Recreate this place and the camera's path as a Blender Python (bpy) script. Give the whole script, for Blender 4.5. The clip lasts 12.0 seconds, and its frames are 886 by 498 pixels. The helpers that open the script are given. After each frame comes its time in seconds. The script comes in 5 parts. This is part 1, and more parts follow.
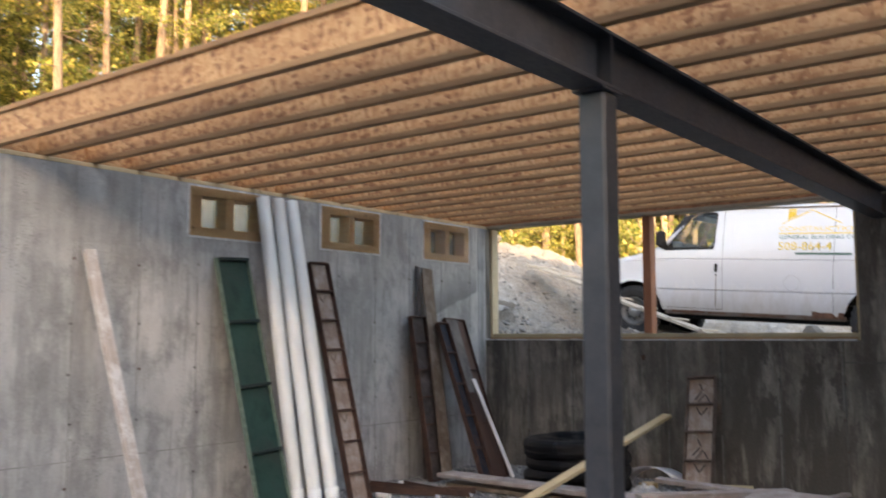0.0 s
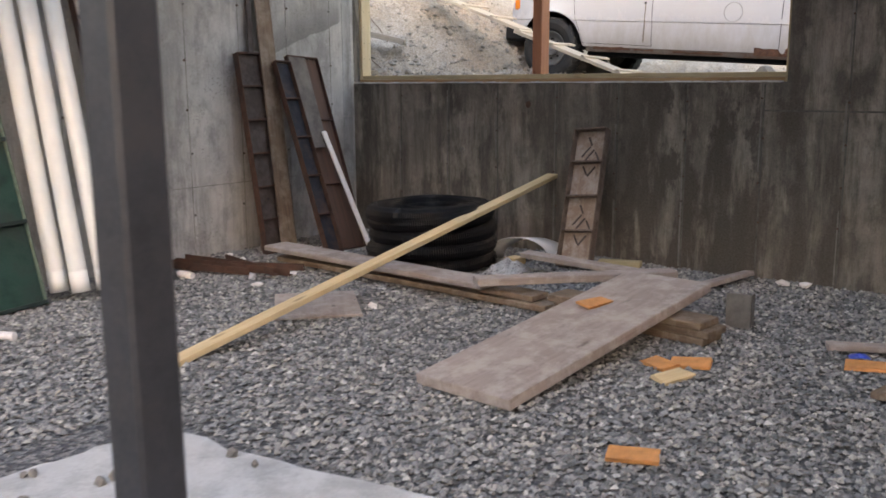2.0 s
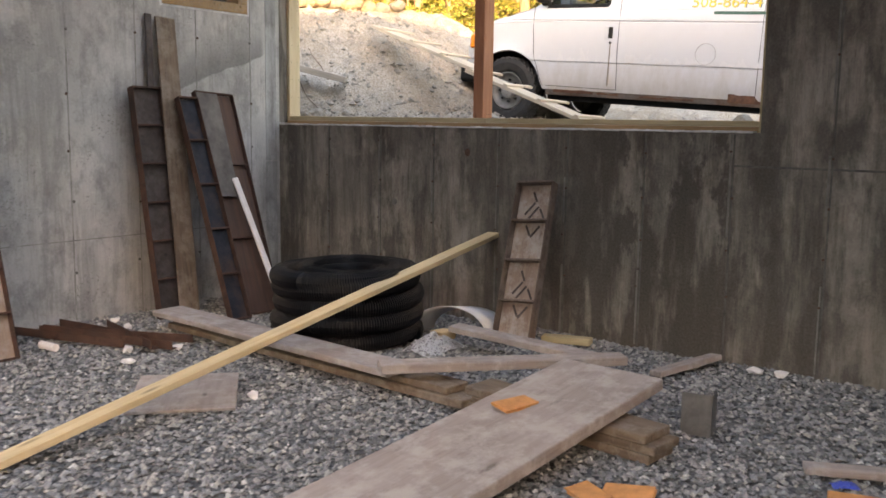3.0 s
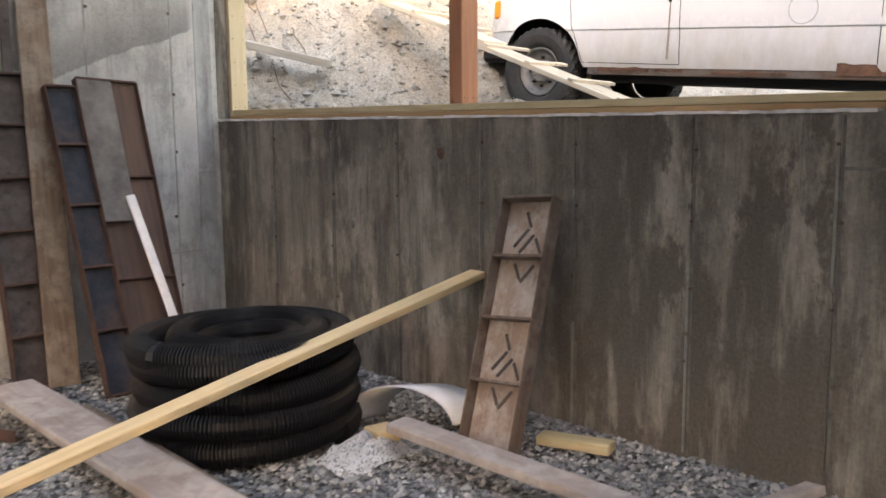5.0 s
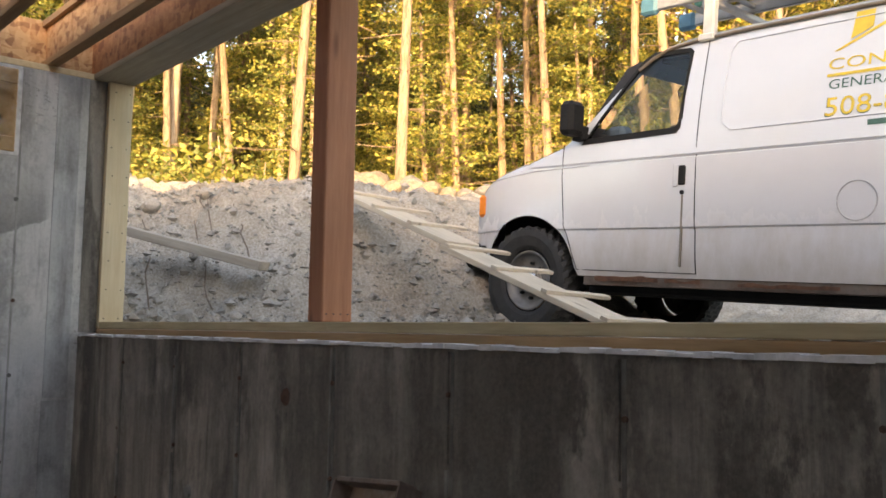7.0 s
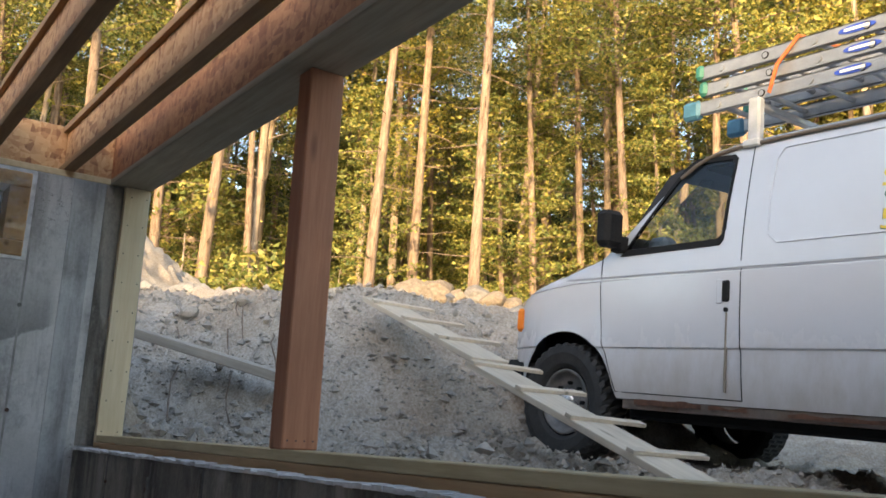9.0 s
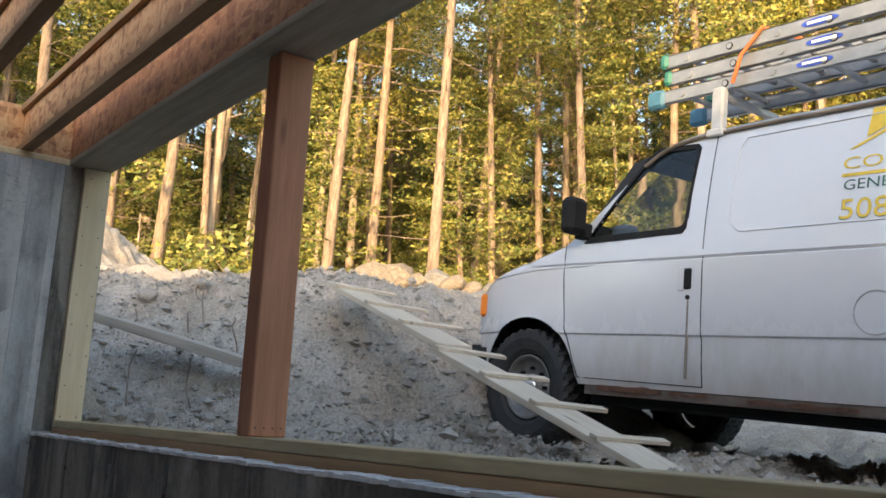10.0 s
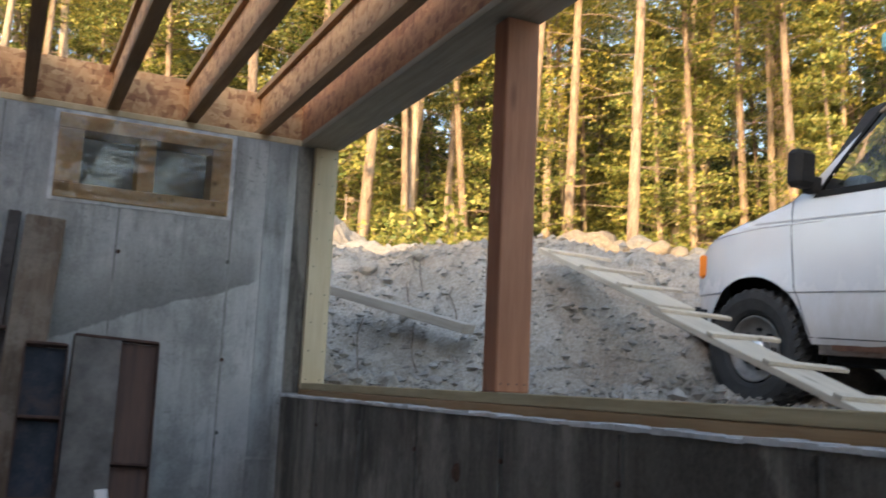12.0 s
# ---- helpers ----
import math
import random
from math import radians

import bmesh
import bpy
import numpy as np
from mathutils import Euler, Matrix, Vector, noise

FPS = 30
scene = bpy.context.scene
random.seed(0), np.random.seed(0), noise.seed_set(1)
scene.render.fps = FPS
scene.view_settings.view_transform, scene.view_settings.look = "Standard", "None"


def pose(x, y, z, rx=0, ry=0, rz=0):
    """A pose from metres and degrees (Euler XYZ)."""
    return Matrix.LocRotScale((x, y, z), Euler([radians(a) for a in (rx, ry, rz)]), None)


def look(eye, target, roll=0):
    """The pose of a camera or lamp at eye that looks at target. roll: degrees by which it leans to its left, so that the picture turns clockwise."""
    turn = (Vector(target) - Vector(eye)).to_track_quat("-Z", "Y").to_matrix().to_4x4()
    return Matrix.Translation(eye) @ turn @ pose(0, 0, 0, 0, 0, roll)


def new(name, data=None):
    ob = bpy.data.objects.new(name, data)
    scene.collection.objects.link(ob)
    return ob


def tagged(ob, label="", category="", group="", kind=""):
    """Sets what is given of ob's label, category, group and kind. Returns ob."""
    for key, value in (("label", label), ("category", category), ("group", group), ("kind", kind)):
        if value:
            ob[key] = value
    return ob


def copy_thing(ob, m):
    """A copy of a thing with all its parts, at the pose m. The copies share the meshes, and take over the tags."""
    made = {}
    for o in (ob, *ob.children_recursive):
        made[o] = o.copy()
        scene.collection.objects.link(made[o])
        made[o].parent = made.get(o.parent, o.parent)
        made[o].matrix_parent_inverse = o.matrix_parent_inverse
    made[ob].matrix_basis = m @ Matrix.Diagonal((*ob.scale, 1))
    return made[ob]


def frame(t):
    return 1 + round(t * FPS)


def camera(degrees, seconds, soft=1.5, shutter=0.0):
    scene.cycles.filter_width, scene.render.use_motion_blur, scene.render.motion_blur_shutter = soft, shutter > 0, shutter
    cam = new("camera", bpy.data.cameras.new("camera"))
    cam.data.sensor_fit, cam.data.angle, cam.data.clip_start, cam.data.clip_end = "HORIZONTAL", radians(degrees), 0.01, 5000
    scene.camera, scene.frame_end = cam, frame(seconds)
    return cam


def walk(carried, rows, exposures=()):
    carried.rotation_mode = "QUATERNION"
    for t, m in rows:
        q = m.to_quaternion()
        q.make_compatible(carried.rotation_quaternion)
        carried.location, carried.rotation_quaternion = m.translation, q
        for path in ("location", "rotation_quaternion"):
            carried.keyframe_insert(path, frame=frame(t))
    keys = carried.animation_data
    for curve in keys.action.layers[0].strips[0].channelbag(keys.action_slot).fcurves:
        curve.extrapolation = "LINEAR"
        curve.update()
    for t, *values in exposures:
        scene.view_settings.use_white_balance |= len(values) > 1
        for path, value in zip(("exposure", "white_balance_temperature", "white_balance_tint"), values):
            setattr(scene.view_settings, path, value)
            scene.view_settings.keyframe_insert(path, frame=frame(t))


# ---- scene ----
cam = camera(52.3, 12.0, 1.6, 0.35)
PATH = [
    (0, (0.235, -0.266, 1.665), (-0.979, 1.312, 1.854), -0.2),
    (0.5, (0.311, 0.439, 1.655), (-0.829, 2.082, 1.694), -2.3),
    (1, (0.293, 1.027, 1.606), (-0.888, 2.624, 1.376), 0.4),
    (1.5, (0.243, 1.655, 1.599), (-0.912, 3.261, 1.305), -1.1),
    (2, (0.22, 2.251, 1.608), (-0.978, 3.81, 1.243), -0.3),
    (2.5, (0.071, 2.851, 1.621), (-1.083, 4.461, 1.343), 1.3),
    (4.3, (-0.468, 5.091, 1.574), (-1.798, 6.557, 1.287), -1.0),
    (4.5, (-0.574, 5.302, 1.543), (-1.913, 6.768, 1.306), -0.3),
    (5, (-0.869, 5.862, 1.556), (-2.227, 7.304, 1.282), -0.5),
    (5.5, (-1.027, 6.399, 1.603), (-2.379, 7.857, 1.393), -0.4),
    (6, (-1.234, 6.877, 1.631), (-2.489, 8.433, 1.551), 0.3),
    (6.5, (-1.332, 7.373, 1.61), (-2.744, 8.79, 1.657), -0.9),
    (7, (-1.434, 7.784, 1.639), (-2.934, 9.093, 1.823), 0.8),
    (7.5, (-1.591, 8.147, 1.684), (-3.13, 9.412, 1.854), -0.3),
    (7.7, (-1.62, 8.234, 1.692), (-3.216, 9.419, 1.909), 0.8),
    (9.3, (-1.432, 8.306, 1.744), (-3.022, 9.441, 2.174), 2.7),
    (9.5, (-1.47, 8.298, 1.754), (-3.023, 9.491, 2.156), 2.6),
    (10, (-1.478, 8.27, 1.743), (-3.025, 9.479, 2.125), 2.7),
    (10.5, (-1.481, 8.235, 1.721), (-3.095, 9.348, 2.115), 3.5),
    (11, (-1.498, 8.205, 1.709), (-3.146, 9.271, 2.094), 4.5),
    (11.5, (-1.515, 8.163, 1.702), (-3.207, 9.168, 2.058), 4.2),
    (12, (-1.524, 8.118, 1.681), (-3.304, 8.978, 1.984), 2.6),
]
EXPO = [(0.0, 2.92, 7700, 18), (1.0, 3.1, 8000, 22), (2.5, 3.27, 9000, 22), (5.4, 3.80, 9300, 22), (6.3, 3.28, 9100, 22), (7.2, 2.72, 8500, 20), (9.3, 2.32, 7050, 14), (12.0, 2.47, 7050, 15)]
walk(cam, [(t, look(eye, target, roll)) for t, eye, target, roll in PATH], EXPO)

# ---- light: a clear late afternoon, low sun from behind the walker ----
SUN_ELEV, SUN_AZ = 11.0, 138.0          # degrees; azimuth clockwise from +y, where the sun stands
wld = bpy.data.worlds.new("sky")
scene.world = wld
wld.use_nodes = True
wn = wld.node_tree.nodes
sky = wn.new("ShaderNodeTexSky")
sky.sky_type, sky.sun_disc = "NISHITA", False
sky.sun_elevation, sky.sun_rotation = radians(SUN_ELEV), radians(SUN_AZ)
wld.node_tree.links.new(sky.outputs[0], wn["Background"].inputs[0])
wn["Background"].inputs[1].default_value = 0.15
sun_dir = Vector((math.sin(radians(SUN_AZ)) * math.cos(radians(SUN_ELEV)), math.cos(radians(SUN_AZ)) * math.cos(radians(SUN_ELEV)), math.sin(radians(SUN_ELEV))))
sun = new("sun", bpy.data.lights.new("sun", "SUN"))
sun.data.energy, sun.data.angle, sun.data.color = 1.8, radians(0.6), (1.0, 0.76, 0.42)
sun.matrix_world = look(sun_dir * 60, (0, 0, 0))

# ---- materials ----
rng = random.Random(7)


class Nodes:
    """A small helper round one node material."""

    def __init__(self, name):
        self.mat = bpy.data.materials.new(name)
        self.mat.use_nodes = True
        self.t = self.mat.node_tree
        self.b = self.t.nodes["Principled BSDF"]
        tc = self.t.nodes.new("ShaderNodeTexCoord")
        self.obj = tc.outputs["Object"]

    def node(self, kind, **inputs):
        n = self.t.nodes.new(kind)
        for k, v in inputs.items():
            key = k.replace("_", " ")
            if isinstance(v, bpy.types.NodeSocket):
                self.t.links.new(v, n.inputs[key])
            else:
                n.inputs[key].default_value = v
        return n

    def scaled(self, sx, sy, sz, src=None):
        m = self.node("ShaderNodeMapping", Vector=src or self.obj)
        m.inputs["Scale"].default_value = (sx, sy, sz)
        return m.outputs[0]

    def noise(self, vec, scale, detail=4.0, rough=0.6):
        return self.node("ShaderNodeTexNoise", Vector=vec, Scale=scale, Detail=detail, Roughness=rough).outputs["Fac"]

    def ramp(self, fac, stops):
        r = self.node("ShaderNodeValToRGB", Fac=fac)
        e = r.color_ramp.elements
        while len(e) < len(stops):
            e.new(0.5)
        for s, (p, c) in zip(e, stops):
            s.position, s.color = p, (*c, 1) if len(c) == 3 else c
        return r.outputs[0]

    def mix(self, fac, a, b, mode="MIX"):
        n = self.t.nodes.new("ShaderNodeMix")
        n.data_type, n.blend_type = "RGBA", mode
        for sock, v in ((n.inputs[0], fac), (n.inputs[6], a), (n.inputs[7], b)):
            if isinstance(v, bpy.types.NodeSocket):
                self.t.links.new(v, sock)
            else:
                sock.default_value = (*v, 1) if isinstance(v, tuple) else v
        return n.outputs[2]

    def out(self, color, rough=0.8, bump=None, strength=0.3, dist=0.01, metal=0.0, spec=0.5):
        for key, v in (("Base Color", color), ("Roughness", rough), ("Metallic", metal), ("Specular IOR Level", spec)):
            if isinstance(v, bpy.types.NodeSocket):
                self.t.links.new(v, self.b.inputs[key])
            else:
                self.b.inputs[key].default_value = (*v, 1) if isinstance(v, tuple) else v
        if bump is not None:
            bn = self.node("ShaderNodeBump", Height=bump, Strength=strength, Distance=dist)
            self.t.links.new(bn.outputs[0], self.b.inputs["Normal"])
        return self.mat


def grey(v, tint=(1, 1, 1)):
    return tuple(v * c for c in tint)


def concrete(name, lo, hi, stain, streak=0.5, tone=(1, 1, 1), joint=False, mottle=0.0, damp_shade=0.0):
    n = Nodes(name)
    big = n.noise(n.obj, 0.9, 5, 0.65)
    run = n.noise(n.scaled(2.6, 2.6, 0.28), 1.5, 7, 0.72)
    fine = n.noise(n.obj, 60, 4, 0.7)
    c = n.ramp(big, [(0.3, grey(lo, tone)), (0.72, grey(hi, tone))])
    c = n.mix(n.ramp(run, [(0.46, (0, 0, 0)), (0.62, (streak, streak, streak))]), c, stain)
    blot = n.noise(n.scaled(1, 1, 0.7), 2.7, 7, 0.75)
    c = n.mix(n.ramp(blot, [(0.48, (0, 0, 0)), (0.62, (0.7, 0.7, 0.7))]), c, grey(lo * 0.5, tone))
    drip = n.noise(n.scaled(8.0, 8.0, 0.7), 1.3, 5, 0.7)
    c = n.mix(n.ramp(drip, [(0.54, (0, 0, 0)), (0.66, (0.6, 0.6, 0.6))]), c, stain)
    pale = n.noise(n.scaled(1.3, 1.3, 0.9), 1.9, 6, 0.7)
    c = n.mix(n.ramp(pale, [(0.56, (0, 0, 0)), (0.7, (0.5, 0.5, 0.5))]), c, grey(hi * 1.15, tone))
    if mottle:
        mot = n.noise(n.scaled(1.6, 1.6, 0.6), 2.4, 6, 0.66)
        c = n.mix(n.ramp(mot, [(0.5, (0, 0, 0)), (0.6, (mottle, mottle, mottle))]), c, stain)
        lime = n.noise(n.scaled(2.6, 2.6, 0.8), 2.2, 5, 0.66)
        c = n.mix(n.ramp(lime, [(0.6, (0, 0, 0)), (0.7, (0.55, 0.55, 0.55))]), c, grey(hi * 1.1, tone))
    if damp_shade:
        # black mould and damp runs; their mask also paints shade over the middle panels
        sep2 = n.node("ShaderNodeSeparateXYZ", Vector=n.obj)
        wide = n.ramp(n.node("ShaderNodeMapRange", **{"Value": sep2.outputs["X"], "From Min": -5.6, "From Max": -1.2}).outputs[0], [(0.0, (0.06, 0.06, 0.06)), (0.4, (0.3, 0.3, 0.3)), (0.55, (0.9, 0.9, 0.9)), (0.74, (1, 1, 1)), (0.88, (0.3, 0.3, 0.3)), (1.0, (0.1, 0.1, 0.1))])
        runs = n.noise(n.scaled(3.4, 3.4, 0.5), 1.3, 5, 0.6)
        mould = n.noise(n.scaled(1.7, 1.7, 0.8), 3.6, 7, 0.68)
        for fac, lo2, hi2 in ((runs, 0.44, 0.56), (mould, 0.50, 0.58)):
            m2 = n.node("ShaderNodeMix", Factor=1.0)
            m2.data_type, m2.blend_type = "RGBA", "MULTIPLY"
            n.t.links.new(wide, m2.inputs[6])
            n.t.links.new(n.ramp(fac, [(lo2, (0, 0, 0)), (hi2, (damp_shade, damp_shade, damp_shade))]), m2.inputs[7])
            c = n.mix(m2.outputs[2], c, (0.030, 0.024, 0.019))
    if joint:
        # slanting cold joint near the corner: darker mix above the line
        sep = n.node("ShaderNodeSeparateXYZ", Vector=n.obj)
        def calc(op, a, b):
            q = n.t.nodes.new("ShaderNodeMath")
            q.operation = op
            for i, u in enumerate((a, b)):
                if isinstance(u, bpy.types.NodeSocket):
                    n.t.links.new(u, q.inputs[i])
                else:
                    q.inputs[i].default_value = u
            return q.outputs[0]
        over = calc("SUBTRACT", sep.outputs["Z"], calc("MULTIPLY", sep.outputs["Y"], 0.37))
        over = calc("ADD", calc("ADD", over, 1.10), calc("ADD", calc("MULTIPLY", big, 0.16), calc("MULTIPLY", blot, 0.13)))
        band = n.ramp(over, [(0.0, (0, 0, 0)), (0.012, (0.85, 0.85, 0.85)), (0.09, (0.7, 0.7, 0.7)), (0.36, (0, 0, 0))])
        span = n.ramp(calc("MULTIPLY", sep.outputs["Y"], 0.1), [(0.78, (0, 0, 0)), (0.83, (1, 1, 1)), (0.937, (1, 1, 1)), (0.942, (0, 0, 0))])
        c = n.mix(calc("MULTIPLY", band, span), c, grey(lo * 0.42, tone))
        # honeycombed patches
        rag = n.noise(n.scaled(1, 1, 1.6), 34.0, 5, 0.75)
        where = n.noise(n.obj, 1.9, 3, 0.6)
        spot = calc("MULTIPLY", n.ramp(rag, [(0.56, (0, 0, 0)), (0.62, (1, 1, 1))]), n.ramp(where, [(0.52, (0, 0, 0)), (0.62, (0.8, 0.8, 0.8))]))
        c = n.mix(spot, c, grey(lo * 0.4, tone))
    cell = n.node("ShaderNodeVectorMath", **{})
    cell.operation = "FLOOR"
    n.t.links.new(n.scaled(1.6, 1.63, 0.41), cell.inputs[0])
    tone2 = n.node("ShaderNodeTexWhiteNoise", Vector=cell.outputs[0]).outputs["Value"]
    c = n.mix(n.ramp(tone2, [(0.0, (0.0, 0.0, 0.0)), (1.0, (0.38, 0.38, 0.38))]), c, grey(lo * 0.62, tone))
    c = n.mix(0.14, c, n.ramp(fine, [(0.3, grey(lo * 0.7, tone)), (0.7, grey(hi * 1.1, tone))]))
    pits = n.node("ShaderNodeTexVoronoi", Vector=n.obj, Scale=38.0).outputs["Distance"]
    h = n.mix(0.5, fine, n.ramp(pits, [(0.02, (0, 0, 0)), (0.16, (1, 1, 1))]))
    return n.out(c, 0.88, h, 0.35, 0.006)


def wood(name, light, dark, along="x", scale=1.0, wear=None, rough=0.75, knots=True):
    n = Nodes(name)
    info = n.t.nodes.new("ShaderNodeObjectInfo")
    off = n.node("ShaderNodeVectorMath", **{})
    off.operation = "ADD"
    n.t.links.new(n.obj, off.inputs[0])
    mul = n.node("ShaderNodeMath", **{})
    mul.operation = "MULTIPLY"
    n.t.links.new(info.outputs["Random"], mul.inputs[0])
    mul.inputs[1].default_value = 37.0
    n.t.links.new(mul.outputs[0], off.inputs[1])
    s = {"x": (0.6, 9, 9), "y": (9, 0.6, 9), "z": (9, 9, 0.6)}[along]
    v = n.scaled(*(a * scale for a in s), src=off.outputs[0])
    grain = n.noise(v, 3.0, 6, 0.65)
    fine = n.noise(v, 14.0, 4, 0.6)
    c = n.ramp(grain, [(0.3, dark), (0.62, light)])
    c = n.mix(0.25, c, n.ramp(fine, [(0.35, dark), (0.65, light)]))
    big = n.noise(off.outputs[0], 1.7, 4)
    c = n.mix(n.ramp(big, [(0.35, (0, 0, 0)), (0.75, (0.4, 0.4, 0.4))]), c, tuple(a * 0.62 for a in dark))
    if knots:
        k = n.node("ShaderNodeTexVoronoi", Vector=n.scaled(*((1.2, 5, 5) if along == "x" else (5, 1.2, 5) if along == "y" else (5, 5, 1.2)), src=off.outputs[0]), Scale=1.3).outputs["Distance"]
        c = n.mix(n.ramp(k, [(0.05, (0.8, 0.8, 0.8)), (0.13, (0, 0, 0))]), c, tuple(a * 0.4 for a in dark))
    if wear:
        w = n.noise(off.outputs[0], 6.0, 8, 0.75)
        c = n.mix(n.ramp(w, [(0.46, (0, 0, 0)), (0.6, (0.8, 0.8, 0.8))]), c, wear)
    return n.out(c, rough, grain, 0.25, 0.004)


def strand(name, light, mid, dark):
    """Oriented strand board: flakes of wood pressed flat."""
    n = Nodes(name)
    v1 = n.node("ShaderNodeTexVoronoi", Vector=n.scaled(1, 1, 2.6), Scale=14.0)
    v2 = n.node("ShaderNodeTexVoronoi", Vector=n.scaled(2.2, 2.2, 1), Scale=16.0)
    f = n.mix(0.5, v1.outputs["Color"], v2.outputs["Color"])
    bw = n.node("ShaderNodeRGBToBW", Color=f).outputs[0]
    c = n.ramp(bw, [(0.22, dark), (0.42, mid), (0.62, light), (0.8, mid)])
    big = n.noise(n.obj, 2.0, 4)
    c = n.mix(n.ramp(big, [(0.35, (0, 0, 0)), (0.7, (0.35, 0.35, 0.35))]), c, dark)
    return n.out(c, 0.7, bw, 0.25, 0.003)


def plain(name, color, rough=0.6, var=0.25, scale=8.0, metal=0.0, bump=0.15, spec=0.5, dirt=None):
    n = Nodes(name)
    a = n.noise(n.obj, scale, 5, 0.65)
    c = n.ramp(a, [(0.3, tuple(x * (1 - var) for x in color)), (0.7, tuple(min(1, x * (1 + var)) for x in color))])
    fine = n.noise(n.obj, scale * 9, 3, 0.6)
    if dirt:
        c = n.mix(n.ramp(n.noise(n.obj, scale * 0.5, 8, 0.75), [(0.48, (0, 0, 0)), (0.64, (0.85, 0.85, 0.85))]), c, dirt)
    r = n.ramp(fine, [(0.3, grey(max(0.02, rough - 0.08))), (0.7, grey(min(1, rough + 0.08)))])
    return n.out(c, r, fine, bump, 0.003, metal, spec)


M_WALL = concrete("concrete_pale", 0.32, 0.60, (0.20, 0.195, 0.185), 0.65, (1.03, 1.0, 0.96), joint=True)
M_WALLB = concrete("concrete_damp_shaded", 0.15, 0.40, (0.028, 0.023, 0.019), 0.9, (1.12, 1.0, 0.87), mottle=0.75, damp_shade=1.0)
M_PAD = concrete("concrete_fresh", 0.48, 0.62, (0.36, 0.36, 0.35), 0.3)
M_LAITANCE = plain("mortar_white", (0.58, 0.575, 0.57), 0.9, 0.35, 14)
M_STEEL = plain("steel_primer_dark", (0.035, 0.036, 0.042), 0.48, 0.3, 6, 0.0, 0.1, 0.5, (0.05, 0.045, 0.045))
M_PINE = wood("pine_fresh", (0.70, 0.54, 0.33), (0.55, 0.39, 0.21))
M_BUCK = wood("window_buck_wood", (0.68, 0.45, 0.24), (0.50, 0.30, 0.14))
M_PINEZ = wood("pine_fresh_upright", (0.74, 0.62, 0.42), (0.60, 0.47, 0.29), "z")
M_TREATED = wood("treated_lumber", (0.54, 0.44, 0.27), (0.34, 0.26, 0.14))
M_TREATEDB = wood("treated_lumber_brown", (0.50, 0.32, 0.17), (0.30, 0.18, 0.09))
M_FLANGE = wood("joist_flange", (0.40, 0.23, 0.11), (0.24, 0.12, 0.05))
M_FIR = wood("fir_post_reddish", (0.50, 0.23, 0.13), (0.36, 0.14, 0.075), "z", 1.3)

M_GREYPLATE = wood("plate_weathered", (0.46, 0.39, 0.29), (0.30, 0.245, 0.17))
M_OSB = strand("strand_board", (0.60, 0.36, 0.18), (0.44, 0.22, 0.095), (0.23, 0.095, 0.04))
M_LVL = strand("strand_lumber_header", (0.46, 0.21, 0.09), (0.34, 0.135, 0.055), (0.20, 0.07, 0.028))
M_FORMPLY = wood("form_plywood", (0.36, 0.27, 0.22), (0.22, 0.15, 0.12), "x", 1.0, (0.42, 0.37, 0.34))
M_FORMDARK = wood("form_plywood_dark", (0.075, 0.055, 0.05), (0.035, 0.026, 0.025), "z", 1.0, (0.10, 0.085, 0.08))
M_RUST = plain("form_steel_rusty", (0.075, 0.036, 0.025), 0.75, 0.5, 14, 0.0, 0.3, 0.4, (0.03, 0.02, 0.018))
M_FORMBLUE = plain("form_face_blue_black", (0.014, 0.018, 0.028), 0.7, 0.6, 7, 0, 0.2, 0.4, (0.06, 0.033, 0.025))
M_GREEN = plain("green_paint_worn", (0.010, 0.046, 0.036), 0.6, 0.45, 5, 0, 0.2, 0.4, (0.02, 0.03, 0.027))
M_RAILBROWN = wood("form_rail_brown", (0.17, 0.12, 0.095), (0.085, 0.055, 0.042), "x", 1.0, (0.21, 0.165, 0.14))
M_PALESTRIP = wood("lumber_lime_stained", (0.58, 0.52, 0.47), (0.40, 0.31, 0.25), "x", 1.0, (0.70, 0.67, 0.64))
M_GREENDARK = plain("green_rib_dark", (0.008, 0.02, 0.017), 0.75, 0.5, 12)
M_GREENEDGE = plain("green_edge_worn", (0.12, 0.17, 0.13), 0.7, 0.4, 22)
M_RACKW = plain("rack_paint_white", (0.42, 0.43, 0.44), 0.5, 0.15, 12)
M_PVC = plain("pipe_white", (0.78, 0.78, 0.76), 0.35, 0.05, 3, 0, 0.03, 0.5)
M_BLACKPIPE = plain("pipe_black", (0.005, 0.005, 0.007), 0.5, 0.3, 9, 0, 0.05, 0.28)
M_GREYBOARD = wood("board_weathered", (0.37, 0.31, 0.285), (0.26, 0.205, 0.185), "x", 1.0, (0.42, 0.37, 0.345), 0.85)
M_RAMP = wood("ramp_pine_pale", (0.64, 0.56, 0.45), (0.50, 0.42, 0.32))
M_LONE = wood("plank_bleached", (0.47, 0.42, 0.36), (0.33, 0.28, 0.23))
M_OLDBOARD = wood("board_old_brown", (0.22, 0.155, 0.11), (0.10, 0.068, 0.048), "x", 1.0, (0.26, 0.21, 0.17), 0.85)
M_ORANGE = plain("board_offcut_orange", (0.56, 0.24, 0.085), 0.7, 0.2, 18, 0, 0.25)
M_SHEET = plain("plastic_sheet_white", (0.62, 0.63, 0.66), 0.35, 0.15, 6)
M_BLUE = plain("wrapper_blue", (0.03, 0.07, 0.4), 0.4, 0.3, 20)
M_TARP = plain("tarp_blue", (0.16, 0.30, 0.42), 0.5, 0.25, 8)
M_WHITEBIT = plain("styrofoam_white", (0.75, 0.70, 0.68), 0.8, 0.1, 25)


